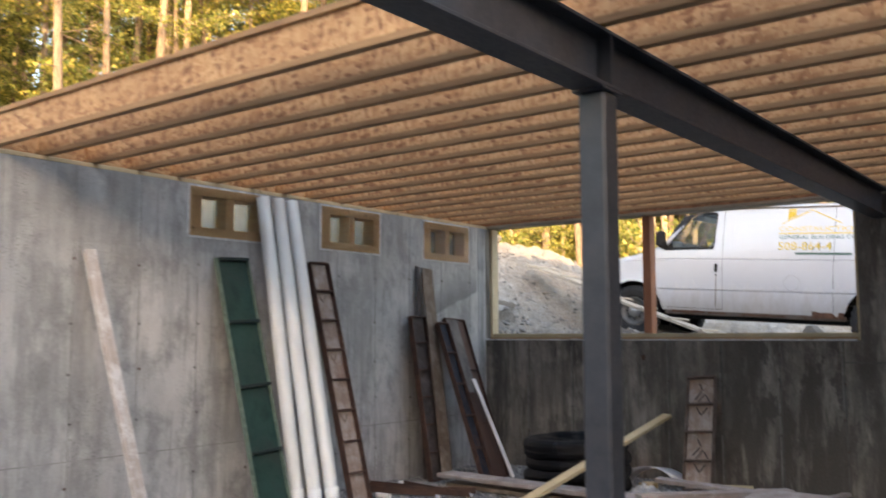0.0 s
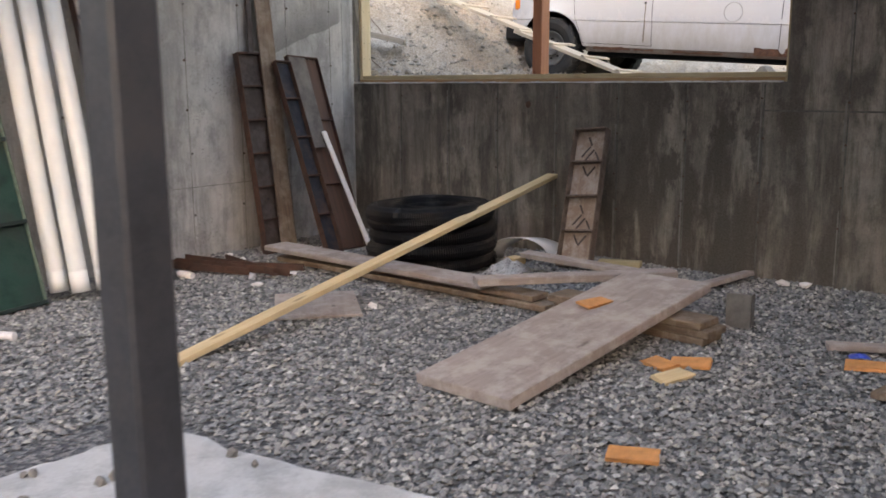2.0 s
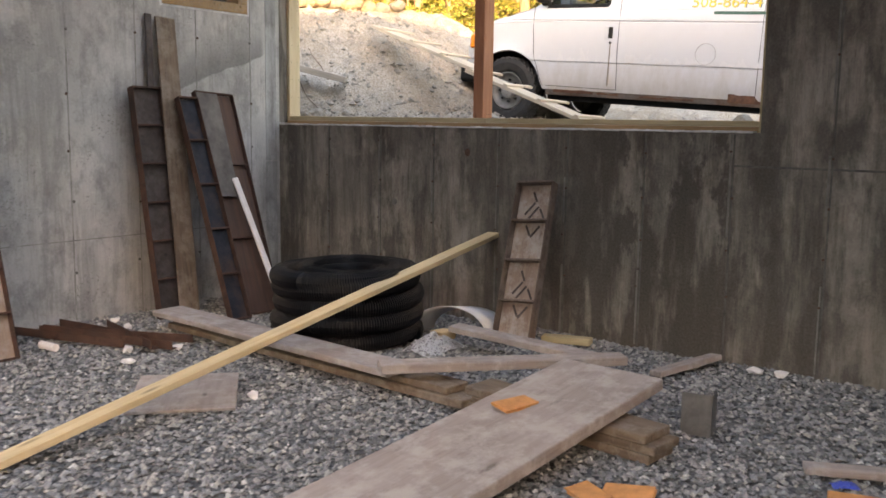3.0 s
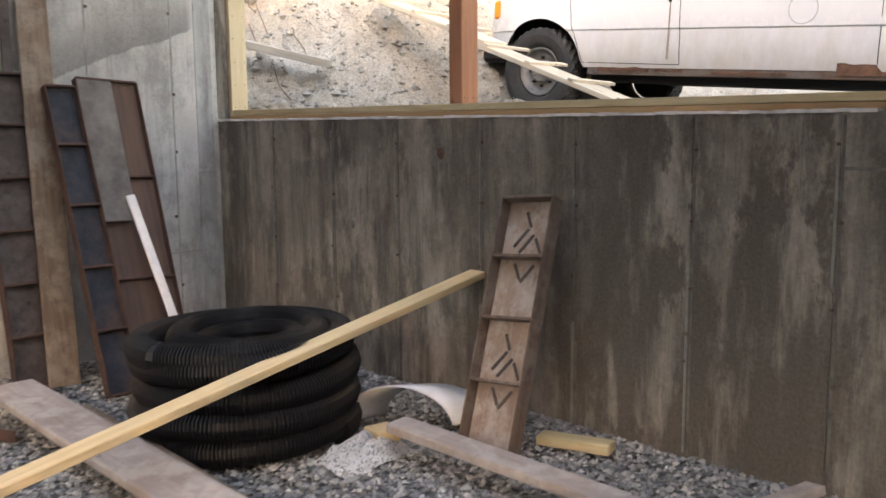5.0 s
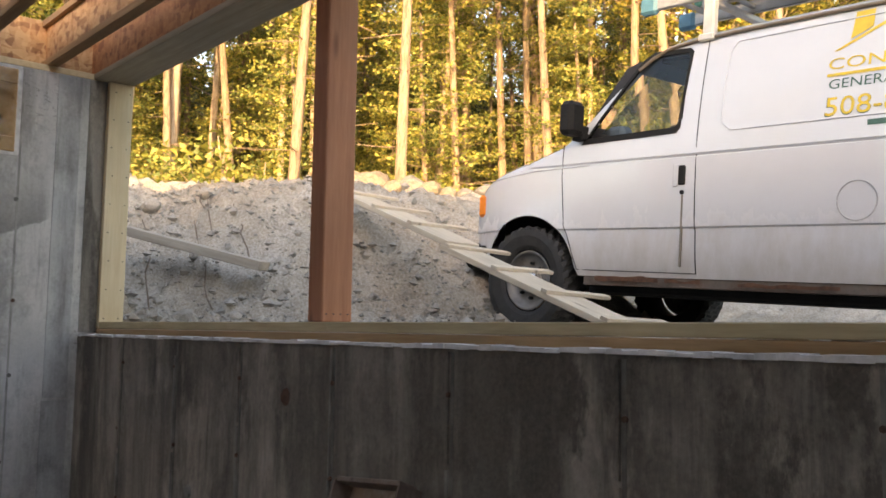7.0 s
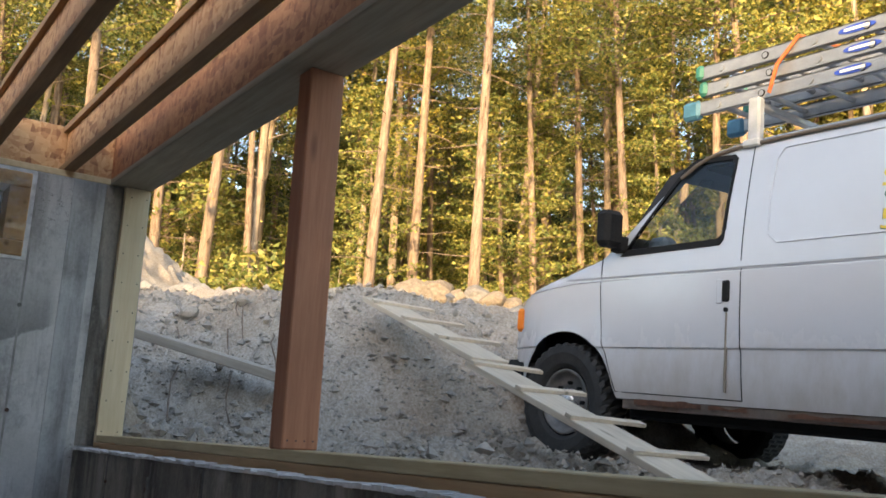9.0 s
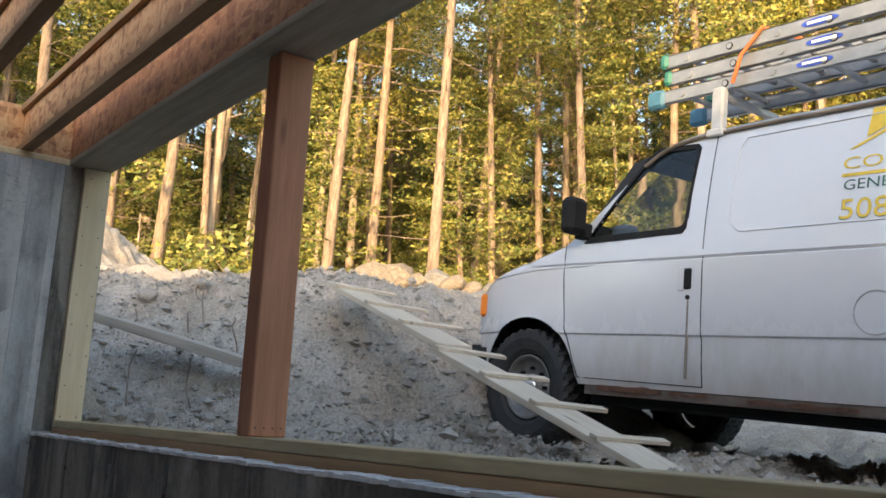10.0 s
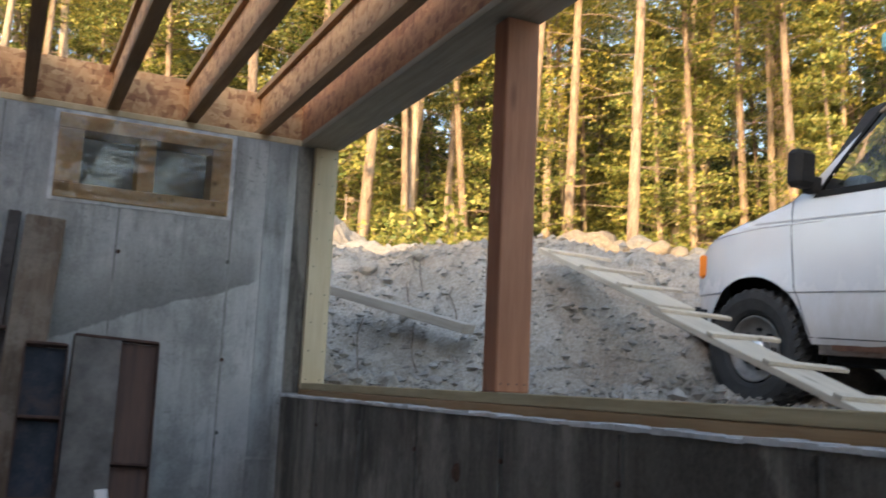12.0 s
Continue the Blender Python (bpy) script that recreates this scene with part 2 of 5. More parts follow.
def gravel_mat(name):
    n = Nodes(name)
    rnd = n.t.nodes.new("ShaderNodeNewGeometry").outputs["Random Per Island"]
    c = n.ramp(rnd, [(0.0, (0.08, 0.084, 0.09)), (0.35, (0.19, 0.195, 0.205)), (0.7, (0.31, 0.31, 0.31)), (0.93, (0.42, 0.40, 0.37)), (1.0, (0.62, 0.61, 0.59))])
    f = n.noise(n.obj, 120, 3)
    c = n.mix(0.3, c, n.ramp(f, [(0.3, (0.06, 0.06, 0.065)), (0.7, (0.34, 0.33, 0.32))]))
    return n.out(c, 0.85, f, 0.3, 0.002)


M_GRAVEL = gravel_mat("gravel_stone")


def gravel_bed_mat():
    n = Nodes("gravel_bed")
    v = n.node("ShaderNodeTexVoronoi", Vector=n.obj, Scale=42.0)
    bw = n.node("ShaderNodeRGBToBW", Color=v.outputs["Color"]).outputs[0]
    c = n.ramp(bw, [(0.2, (0.05, 0.052, 0.058)), (0.5, (0.12, 0.122, 0.13)), (0.8, (0.24, 0.235, 0.23))])
    return n.out(c, 0.9, v.outputs["Distance"], 0.9, 0.02)


M_BED = gravel_bed_mat()


def soil_mat():
    n = Nodes("sandy_soil")
    a = n.noise(n.obj, 0.55, 6, 0.65)
    b = n.noise(n.obj, 5.0, 8, 0.72)
    c = n.ramp(a, [(0.36, (0.37, 0.28, 0.20)), (0.49, (0.46, 0.39, 0.315)), (0.64, (0.53, 0.505, 0.47))])
    c = n.mix(n.ramp(b, [(0.47, (0, 0, 0)), (0.62, (0.5, 0.5, 0.5))]), c, (0.22, 0.185, 0.145))
    f = n.noise(n.obj, 45, 5, 0.7)
    c = n.mix(0.35, c, n.ramp(f, [(0.38, (0.16, 0.13, 0.10)), (0.6, (0.62, 0.575, 0.52))]))
    h = n.mix(0.5, b, f)
    return n.out(c, 0.95, h, 0.9, 0.05)


M_SOIL = soil_mat()
M_SHEETDARK = plain("stained_sheet", (0.13, 0.115, 0.105), 0.8, 0.5, 5)
M_ROCK = plain("boulder_granite", (0.24, 0.19, 0.14), 0.85, 0.35, 5, 0, 0.5)
M_ROCKGREY = plain("boulder_grey", (0.22, 0.20, 0.18), 0.85, 0.3, 6, 0, 0.5)
M_CLOD = plain("stone_dull", (0.33, 0.30, 0.265), 0.9, 0.3, 9, 0, 0.5)


def bark(name, a, b):
    n = Nodes(name)
    v = n.noise(n.scaled(6, 6, 1.0), 3.0, 6, 0.7)
    c = n.ramp(v, [(0.35, a), (0.65, b)])
    return n.out(c, 0.9, v, 0.7, 0.03)


M_BARK = bark("bark_pine", (0.15, 0.10, 0.07), (0.40, 0.29, 0.21))
M_BARKP = bark("bark_pale", (0.24, 0.17, 0.125), (0.54, 0.42, 0.31))
M_RUSTPLY = wood("form_plywood_rusty", (0.12, 0.06, 0.04), (0.05, 0.03, 0.025), "x", 1.0)


def leaf_mat(name, a, b, c2):
    n = Nodes(name)
    rnd = n.t.nodes.new("ShaderNodeNewGeometry").outputs["Random Per Island"]
    c = n.ramp(rnd, [(0.0, a), (0.55, b), (1.0, c2)])
    n.out(c, 0.6, None)
    tr = n.node("ShaderNodeBsdfTranslucent", Color=c)
    mx = n.t.nodes.new("ShaderNodeMixShader")
    mx.inputs[0].default_value = 0.2
    n.t.links.new(n.b.outputs[0], mx.inputs[1])
    n.t.links.new(tr.outputs[0], mx.inputs[2])
    n.t.links.new(mx.outputs[0], n.t.nodes["Material Output"].inputs[0])
    return n.mat


M_NEEDLE = leaf_mat("needles_pine", (0.07, 0.11, 0.025), (0.26, 0.275, 0.065), (0.54, 0.45, 0.125))
# darker foliage copy, so gaps between the trees read as shade
M_FARSHADE = leaf_mat("far_foliage_shade", (0.02, 0.035, 0.012), (0.06, 0.08, 0.025), (0.14, 0.14, 0.045))
M_LEAF = leaf_mat("leaves_autumn", (0.14, 0.17, 0.035), (0.40, 0.36, 0.07), (0.64, 0.50, 0.12))
M_VANDIRT = plain("van_paint_grimy", (0.58, 0.57, 0.55), 0.5, 0.15, 9, 0, 0.05, 0.5, (0.36, 0.32, 0.28))
M_TYRE = plain("tyre_rubber", (0.022, 0.022, 0.023), 0.8, 0.3, 12, 0, 0.2)
M_BLACK = plain("black_plastic", (0.013, 0.013, 0.014), 0.8, 0.25, 10, 0.0, 0.1, 0.2)
M_CHROME = plain("hub_steel", (0.55, 0.55, 0.56), 0.3, 0.1, 10, 0.9, 0.05)
M_ALU = plain("ladder_aluminium", (0.30, 0.305, 0.315), 0.5, 0.15, 9, 0.5, 0.05)
M_SEAM = plain("form_joint_grime", (0.11, 0.105, 0.095), 0.9, 0.4, 14)
M_SEAMW = plain("form_joint_pale", (0.27, 0.26, 0.245), 0.9, 0.4, 9)
M_STRIP = concrete("concrete_rough_strip", 0.26, 0.50, (0.12, 0.115, 0.105), 0.5, (1.0, 1.0, 0.99), mottle=0.5)
M_FIN = plain("form_joint_fin", (0.175, 0.168, 0.155), 0.9, 0.3, 14)
M_TIE = plain("tie_rust", (0.085, 0.045, 0.03), 0.85, 0.5, 30)
M_RIM = plain("wheel_steel_grimy", (0.16, 0.155, 0.15), 0.5, 0.3, 12, 0.4)
M_RUSTVAN = plain("sill_rust", (0.11, 0.05, 0.03), 0.85, 0.5, 16, 0, 0.4)
M_ROCKER = plain("rocker_grime_rust", (0.13, 0.105, 0.09), 0.8, 0.4, 12, 0, 0.3, 0.4, (0.08, 0.04, 0.025))
M_AMBER = plain("lens_amber", (0.75, 0.20, 0.02), 0.2, 0.1, 10)
M_GOLD = plain("lettering_gold", (0.62, 0.42, 0.04), 0.45, 0.12, 20)
M_DKGREEN = plain("lettering_dark_green", (0.03, 0.09, 0.07), 0.5, 0.1, 20)
M_BLUETIP = plain("ladder_cap_blue", (0.05, 0.16, 0.24), 0.6, 0.2, 10)
M_TEAL = plain("ladder_shoe_teal", (0.03, 0.17, 0.13), 0.6, 0.2, 10)
M_STRAP = plain("strap_orange", (0.55, 0.14, 0.04), 0.7, 0.2, 20)
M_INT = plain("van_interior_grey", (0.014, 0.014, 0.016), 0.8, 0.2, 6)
M_REFLBLUE = plain("reflection_pale", (0.22, 0.27, 0.36), 0.8, 0.15, 8)


def glass_mat(name, tint, rough=0.0, ior=1.5):
    n = Nodes(name)
    for key, v in (("Base Color", (*tint, 1)), ("Roughness", rough), ("Transmission Weight", 1.0), ("IOR", 1.05)):
        n.b.inputs[key].default_value = v
    gl = n.node("ShaderNodeBsdfGlossy", Roughness=0.02)
    mx = n.t.nodes.new("ShaderNodeMixShader")
    fr = n.node("ShaderNodeFresnel", IOR=ior)
    n.t.links.new(fr.outputs[0], mx.inputs[0])
    n.t.links.new(n.b.outputs[0], mx.inputs[1])
    n.t.links.new(gl.outputs[0], mx.inputs[2])
    n.t.links.new(mx.outputs[0], n.t.nodes["Material Output"].inputs[0])
    return n.mat


M_GLASS = glass_mat("window_glass", (0.45, 0.50, 0.48), 0.0, 1.35)
M_VANGLASS = glass_mat("van_glass_tinted", (0.40, 0.46, 0.42))
M_BAG = plain("plastic_bag_clear", (0.72, 0.73, 0.76), 0.3, 0.1, 8)
M_BAG.node_tree.nodes["Principled BSDF"].inputs["Transmission Weight"].default_value = 0.55
M_FILM = glass_mat("plastic_film", (0.80, 0.80, 0.80), 0.05, 1.5)


# ---- mesh helpers ----
def part(name, bm, material, parent=None, label="", smooth=False):
    me = bpy.data.meshes.new(name)
    bm.normal_update()
    bm.to_mesh(me)
    bm.free()
    me.materials.append(material)
    if smooth:
        me.polygons.foreach_set("use_smooth", [True] * len(me.polygons))
    ob = new(name, me)
    ob.parent = parent
    if label:
        ob["label"] = label
    return ob


def part_data(name, verts, faces, material, parent=None, label="", smooth=False):
    me = bpy.data.meshes.new(name)
    me.from_pydata([tuple(v) for v in verts], [], [tuple(f) for f in faces])
    me.materials.append(material)
    if smooth:
        me.polygons.foreach_set("use_smooth", [True] * len(me.polygons))
    me.update()
    ob = new(name, me)
    ob.parent = parent
    if label:
        ob["label"] = label
    return ob


def thing(name, label, category, m=None, group="", kind=""):
    e = tagged(new(name), label, category, group, kind)
    e.empty_display_size = 0.1
    if m is not None:
        e.matrix_world = m
    return e


def add_box(bm, x0, x1, y0, y1, z0, z1, bevel=0.0):
    got = bmesh.ops.create_cube(bm, size=1.0, matrix=Matrix.LocRotScale(((x0 + x1) / 2, (y0 + y1) / 2, (z0 + z1) / 2), None, (x1 - x0, y1 - y0, z1 - z0)))
    if bevel:
        edges = list({e for v in got["verts"] for e in v.link_edges})
        bmesh.ops.bevel(bm, geom=edges, offset=bevel, segments=1, affect="EDGES")
    return bm


def box(x0, x1, y0, y1, z0, z1, bevel=0.0):
    return add_box(bmesh.new(), x0, x1, y0, y1, z0, z1, bevel)


def add_cyl(bm, m, r0, r1, depth, seg=16, caps=True):
    return bmesh.ops.create_cone(bm, cap_ends=caps, segments=seg, radius1=r0, radius2=r1, depth=depth, matrix=m)


def cyl(m, r0, r1, depth, seg=16, caps=True):
    bm = bmesh.new()
    add_cyl(bm, m, r0, r1, depth, seg, caps)
    return bm


def axes(origin, along, side):
    """A frame at origin whose x runs along, and whose y is as near to side as can be."""
    a = Vector(along).normalized()
    n = a.cross(Vector(side)).normalized()
    s = n.cross(a)
    m = Matrix((a, s, n)).transposed().to_4x4()
    m.translation = Vector(origin)
    return m


def jitter(bm, amount, seed=1):
    r = random.Random(seed)
    for v in bm.verts:
        v.co += Vector((r.uniform(-1, 1), r.uniform(-1, 1), r.uniform(-1, 1))) * amount


def sweep(points, radius, seg=10, closed=False, rfun=None):
    """A tube round a line of points."""
    pts = [Vector(p) for p in points]
    verts, faces, n = [], [], len(pts)
    side = Vector((0, 0, 1))
    for i, p in enumerate(pts):
        t = (pts[min(i + 1, n - 1)] - pts[max(i - 1, 0)]).normalized()
        u = t.cross(side)
        u = u.normalized() if u.length > 1e-3 else Vector((1, 0, 0))
        w = u.cross(t)
        r = rfun(i) if rfun else radius
        for k in range(seg):
            a = 2 * math.pi * k / seg
            verts.append(p + (u * math.cos(a) + w * math.sin(a)) * r)
    for i in range(n - 1):
        for k in range(seg):
            k2 = (k + 1) % seg
            faces.append((i * seg + k, i * seg + k2, (i + 1) * seg + k2, (i + 1) * seg + k))
    faces.append(tuple(range(seg))[::-1])
    faces.append(tuple((n - 1) * seg + k for k in range(seg)))
    return verts, faces


# ---- the place: foundation pit, in metres ----
W, B, TOP = -6.64, 9.60, 3.07            # inner faces of the side and back walls, top of the concrete
T = 0.254                                # wall thickness
RIGHT, FRONT = 4.6, -5.0                 # closing walls that no view reaches
SILL = 1.592                             # top of the low wall under the opening
O0, O1 = W, -2.015                        # the opening, from the side wall to its far jamb
JOISTS = [9.39 - 0.4235 * k for k in range(16)]
WINDOWS = [(8.28, 9.21), (6.535, 7.467), (4.84, 5.77)]
WZ0, WZ1 = 2.585, 3.05


def wall_object(name, label, boxes, material):
    bm = bmesh.new()
    for b in boxes:
        add_box(bm, *b)
    return tagged(part(name, bm, material), label, "wall", kind="structure")


side_boxes, y_from = [], FRONT
for y0, y1 in sorted(WINDOWS):
    side_boxes.append((W - T, W, y_from, y0, -0.3, TOP))
    side_boxes.append((W - T, W, y0, y1, -0.3, WZ0))
    side_boxes.append((W - T, W, y0, y1, WZ1, TOP))
    y_from = y1
side_boxes.append((W - T, W, y_from, B + T, -0.3, TOP))
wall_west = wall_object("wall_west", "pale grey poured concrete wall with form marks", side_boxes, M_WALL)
wall_north = wall_object("wall_north", "dark damp poured concrete wall with painted shade, below a wide opening", [
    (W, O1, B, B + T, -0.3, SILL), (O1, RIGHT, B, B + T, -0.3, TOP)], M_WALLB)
wall_east = wall_object("wall_east", "plain poured concrete wall", [(RIGHT, RIGHT + T, FRONT, B + T, -0.3, TOP)], M_WALL)
wall_south = wall_object("wall_south", "plain poured concrete wall", [(W - T, RIGHT + T, FRONT - T, FRONT, -0.3, TOP)], M_WALL)

# ---- ground outside: one sheet with the pit left out ----
def smooth(a, b, v):
    u = np.clip((v - a) / (b - a), 0, 1)
    return u * u * (3 - 2 * u)


def seg_dist(x, y, ax, ay, bx, by):
    t = np.clip(((x - ax) * (bx - ax) + (y - ay) * (by - ay)) / ((bx - ax) ** 2 + (by - ay) ** 2), 0, 1)
    return np.hypot(x - ax - t * (bx - ax), y - ay - t * (by - ay))


def lump(x, y, s, o):
    return noise.fractal(Vector((x * s + o, y * s, o)), 0.9, 2.0, 4)


def ground_z(x, y):
    x, y = float(x), float(y)
    z = 1.62 - 0.057 * min(max(x + 5.9, 0.0), 5.0)
    d = float(seg_dist(x, y, -11.6, 11.2, -9.4, 13.6))
    heap = 1.31 * (1 - float(smooth(1.2, 4.0, d))) + 0.24 * (1 - float(smooth(0, 1.5, math.hypot(x + 7.8, y - 11.9))))
    dc = math.hypot(x + 1.7, y - 8.3)
    bank = (0.152 * min(dc, 15.0) + 0.02) * float(smooth(8.0, 11.0, dc - 2.5 * float(smooth(-6, 2, x)))) * (0.62 + 0.38 * float(smooth(38, 45, math.degrees(math.atan2(-1.7 - x, y - 8.3)))))
    z += (heap ** 8 + bank ** 8) ** 0.125
    z += 2.3 * (1 - float(smooth(0, 3.4, math.hypot(x + 17.2, y - 11.0))))
    if x < W:
        z = z + (2.2 - z) * float(smooth(10.2, 8.6, y)) * float(smooth(-14, -9, x))
        z += 1.1 * float(smooth(7.4, 8.2, y)) * (1 - float(smooth(9.5, 10.3, y))) * float(smooth(W - 0.24, W - 0.55, x)) * float(smooth(-14, -9, x))
    z += 1.95 * (1 - float(smooth(0, 3.0, math.hypot(x + 11.6, (y - 7.6) * 0.8))))
    far = math.hypot(x, y - 5)
    z += 3.0 * float(smooth(22, 60, far))
    s_up = (x + 4) * 0.669 - (y - 12.5) * 0.743
    # unseen wooded rise, added behind the house to keep low sun off the yard
    z += 8.6 * float(smooth(28, 44, s_up)) * (1 - float(smooth(90, 200, far)))
    near = 1 - float(smooth(16, 26, far))
    z += near * (0.065 * lump(x, y, 0.9, 3) + 0.075 * lump(x, y, 2.6, 8) + 0.11 * (0.4 - abs(lump(x, y, 3.6, 2))) + 0.085 * lump(x, y, 8, 5))
    if 8.0 < y < 11.2 and x > W:
        z = min(z, 1.58 + 0.5 * float(smooth(-4.2, -6.6, x)) * float(smooth(9.9, 11.2, y)))
    return z


def lines(*stretches):
    out = []
    for a, b, n in stretches:
        out += list(np.linspace(a, b, n, endpoint=False))
    return out


gx = lines((-900, -120, 5), (-120, -40, 8), (-40, -16, 16), (-16, -11, 40), (-11, W - T, 88), (W - T, -3.2, 76), (-3.2, 0, 30), (0, RIGHT + T, 18), (RIGHT + T, 40, 14), (40, 900, 8)) + [900]
gy = lines((-900, -100, 6), (-100, FRONT - T, 26), (FRONT - T, B + T, 36), (B + T, 13.4, 84), (13.4, 17, 36), (17, 24, 28), (24, 60, 14), (60, 900, 8)) + [900]
gverts = [(x, y, ground_z(x, y)) for y in gy for x in gx]
gn = len(gx)
gfaces = []
for j in range(len(gy) - 1):
    for i in range(gn - 1):
        cx, cy = (gx[i] + gx[i + 1]) / 2, (gy[j] + gy[j + 1]) / 2
        if W - T < cx < RIGHT + T and FRONT - T < cy < B + T:
            continue
        gfaces.append((j * gn + i, j * gn + i + 1, (j + 1) * gn + i + 1, (j + 1) * gn + i))
ground = tagged(part_data("ground", gverts, gfaces, M_SOIL, None, smooth=True), "churned sandy soil heaped beyond the foundation", "ground", kind="structure")


# ---- gravel floor in the pit ----
def floor_z(x, y):
    return 0.016 * noise.noise(Vector((x * 0.9, y * 0.9, 2))) + 0.008 * noise.noise(Vector((x * 3, y * 3, 7)))


fx, fy = np.linspace(W, RIGHT, 90), np.linspace(FRONT, B, 110)
fverts = [(x, y, floor_z(x, y) - 0.006) for y in fy for x in fx]
ffaces = [(j * 90 + i, j * 90 + i + 1, (j + 1) * 90 + i + 1, (j + 1) * 90 + i) for j in range(109) for i in range(89)]
floor = tagged(part_data("floor", fverts, ffaces, M_BED, None, smooth=True), "bed of grey crushed stone gravel", "floor", kind="structure")

# ---- framing in the opening ----
def board(name, label, x0, x1, y0, y1, z0, z1, material, category="lumber", bevel=0.003, kind="", group=""):
    cx, cy, cz = (x0 + x1) / 2, (y0 + y1) / 2, (z0 + z1) / 2
    bm = box(x0 - cx, x1 - cx, y0 - cy, y1 - cy, z0 - cz, z1 - cz, bevel)
    ob = part(name, bm, material)
    ob.location = (cx, cy, cz)
    return tagged(ob, label, category, group, kind)


P0, P1 = 9.70, 9.84                      # the framing stands 10 cm back from the wall's inner face
board("sill_plate", "lower treated sill plate bedded on the concrete", O0 + 0.002, O1 - 0.045, P0, P1, SILL + 0.002, SILL + 0.040, M_TREATEDB, "sill plate", kind="structure")
board("sill_plate", "upper treated sill plate, first length", O0 + 0.04, -4.29, P0 + 0.002, P1, SILL + 0.042, SILL + 0.080, M_TREATED, "sill plate", kind="structure")
board("sill_plate", "upper treated sill plate, second length", -4.286, O1 - 0.045, P0 - 0.002, P1, SILL + 0.042, SILL + 0.080, M_TREATED, "sill plate", kind="structure")
board("jamb_stud", "fresh pale pine stud nailed to the side wall", O0 + 0.001, O0 + 0.04, P0, P1, SILL + 0.042, TOP - 0.002, M_PINEZ, "stud", kind="structure")
board("jamb_stud", "treated jamb stud on the concrete reveal", O1 - 0.043, O1 - 0.002, P0 - 0.01, P1, SILL + 0.002, TOP - 0.002, M_TREATED, "stud", kind="structure")
post = board("timber_post", "reddish fir post standing on the sill plate", -4.425, -4.325, P0, P1, SILL + 0.081, TOP - 0.002, M_FIR, "post", 0.005)
for k in range(4):
    part("nail", cyl(pose(0.0505, -0.05 + 0.033 * k, -(TOP - SILL - 0.083) / 2 + 0.03, 0, 90, 0), 0.0035, 0.0035, 0.002, 6), M_STEEL, post)
stud_near = bpy.data.objects["jamb_stud"]
for k in range(9):
    for yy in (-0.045, 0.04):
        part("nail", cyl(pose(0.0200, yy + 0.006 * (k % 3), -0.66 + 0.165 * k, 0, 90, 0), 0.004, 0.004, 0.002, 6), M_STEEL, stud_near)
bm = bmesh.new()
r = random.Random(5)
xs = np.linspace(O0 + 0.01, O1 - 0.05, 90)
for i in range(89):
    z = 0.006 + 0.008 * r.random()
    add_box(bm, xs[i], xs[i + 1] + 0.001, B - 0.002 - 0.004 * r.random(), B + 0.075 + 0.02 * r.random(), SILL - 0.004 * r.random(), SILL + z)
tagged(part("mortar_ledge", bm, M_LAITANCE), "rough whitish mortar edge along the low wall's top", "mortar", kind="structure")

# ---- sills, rim boards, header and joists ----
Z0 = TOP + 0.038                         # underside of the joists
JD = 0.286                               # joist depth
board("mudsill", "pine mudsill on top of the side wall", W - 0.16, W - 0.002, 2.95, B + T, TOP + 0.001, Z0 - 0.001, M_PINE, "mudsill", kind="structure")
board("mudsill", "weathered plate spanning the wide opening", W, RIGHT, B + 0.02, B + T - 0.004, TOP + 0.001, Z0 - 0.001, M_GREYPLATE, "mudsill", kind="structure")
board("rim_board", "strand board rim joist along the side wall", W - 0.16, W - 0.131, 2.95, B + T, Z0, Z0 + JD, M_OSB, "rim board", kind="structure")
board("header_beam", "reddish veneer lumber header over the wide opening", W - 0.13, RIGHT, B + 0.05, B + 0.14, Z0, Z0 + JD, M_LVL, "header", kind="structure")
board("header_beam", "outer veneer lumber header over the wide opening", W - 0.13, RIGHT, B + 0.142, B + 0.24, Z0, Z0 + JD, M_LVL, "header", kind="structure")


def i_joist():
    e = thing("i_joist", "strand board floor joist with lumber flanges", "joist", group="floor joists")
    L0, L1 = W - 0.128, RIGHT
    part("web", box(L0, L1, -0.0055, 0.0055, 0.036, JD - 0.036), M_OSB, e)
    part("flange", box(L0, L1, -0.032, 0.032, 0, 0.038, 0.002), M_FLANGE, e, "lower lumber flange")
    part("flange", box(L0, L1, -0.032, 0.032, JD - 0.038, JD, 0.002), M_FLANGE, e, "upper lumber flange")
    return e


first = i_joist()
first.matrix_world = pose(0, JOISTS[0], Z0)
for y in JOISTS[1:]:
    copy_thing(first, pose(0, y, Z0))

# deck out of view, added to hold skylight off the pit's right side
board("subfloor", "unseen strand board sheets added over the far joists to shade the pit", 0.7, RIGHT, 4.0, B + T, Z0 + JD + 0.002, Z0 + JD + 0.02, M_OSB, "subfloor", kind="structure")

# ---- steel beam and column ----
BX, COLY = -1.765, 3.555
beam = thing("steel_beam", "dark primed steel beam carrying the joists", "beam", pose(BX, 0, 0))
BB, BT = 2.825, Z0 - 0.002
part("web", box(-0.006, 0.006, FRONT, B + 0.0, BB + 0.018, BT - 0.018), M_STEEL, beam)
part("flange", box(-0.085, 0.085, FRONT, B - 0.004, BB, BB + 0.018, 0.002), M_STEEL, beam, "lower flange")
part("flange", box(-0.085, 0.085, FRONT, B - 0.004, BT - 0.018, BT, 0.002), M_STEEL, beam, "upper flange")
for sx in (-1, 1):
    part("stiffener", box(*sorted((sx * 0.007, sx * 0.08)), COLY - 0.006, COLY + 0.006, BB + 0.019, BT - 0.019), M_STEEL, beam, "stiffener plate over the column")
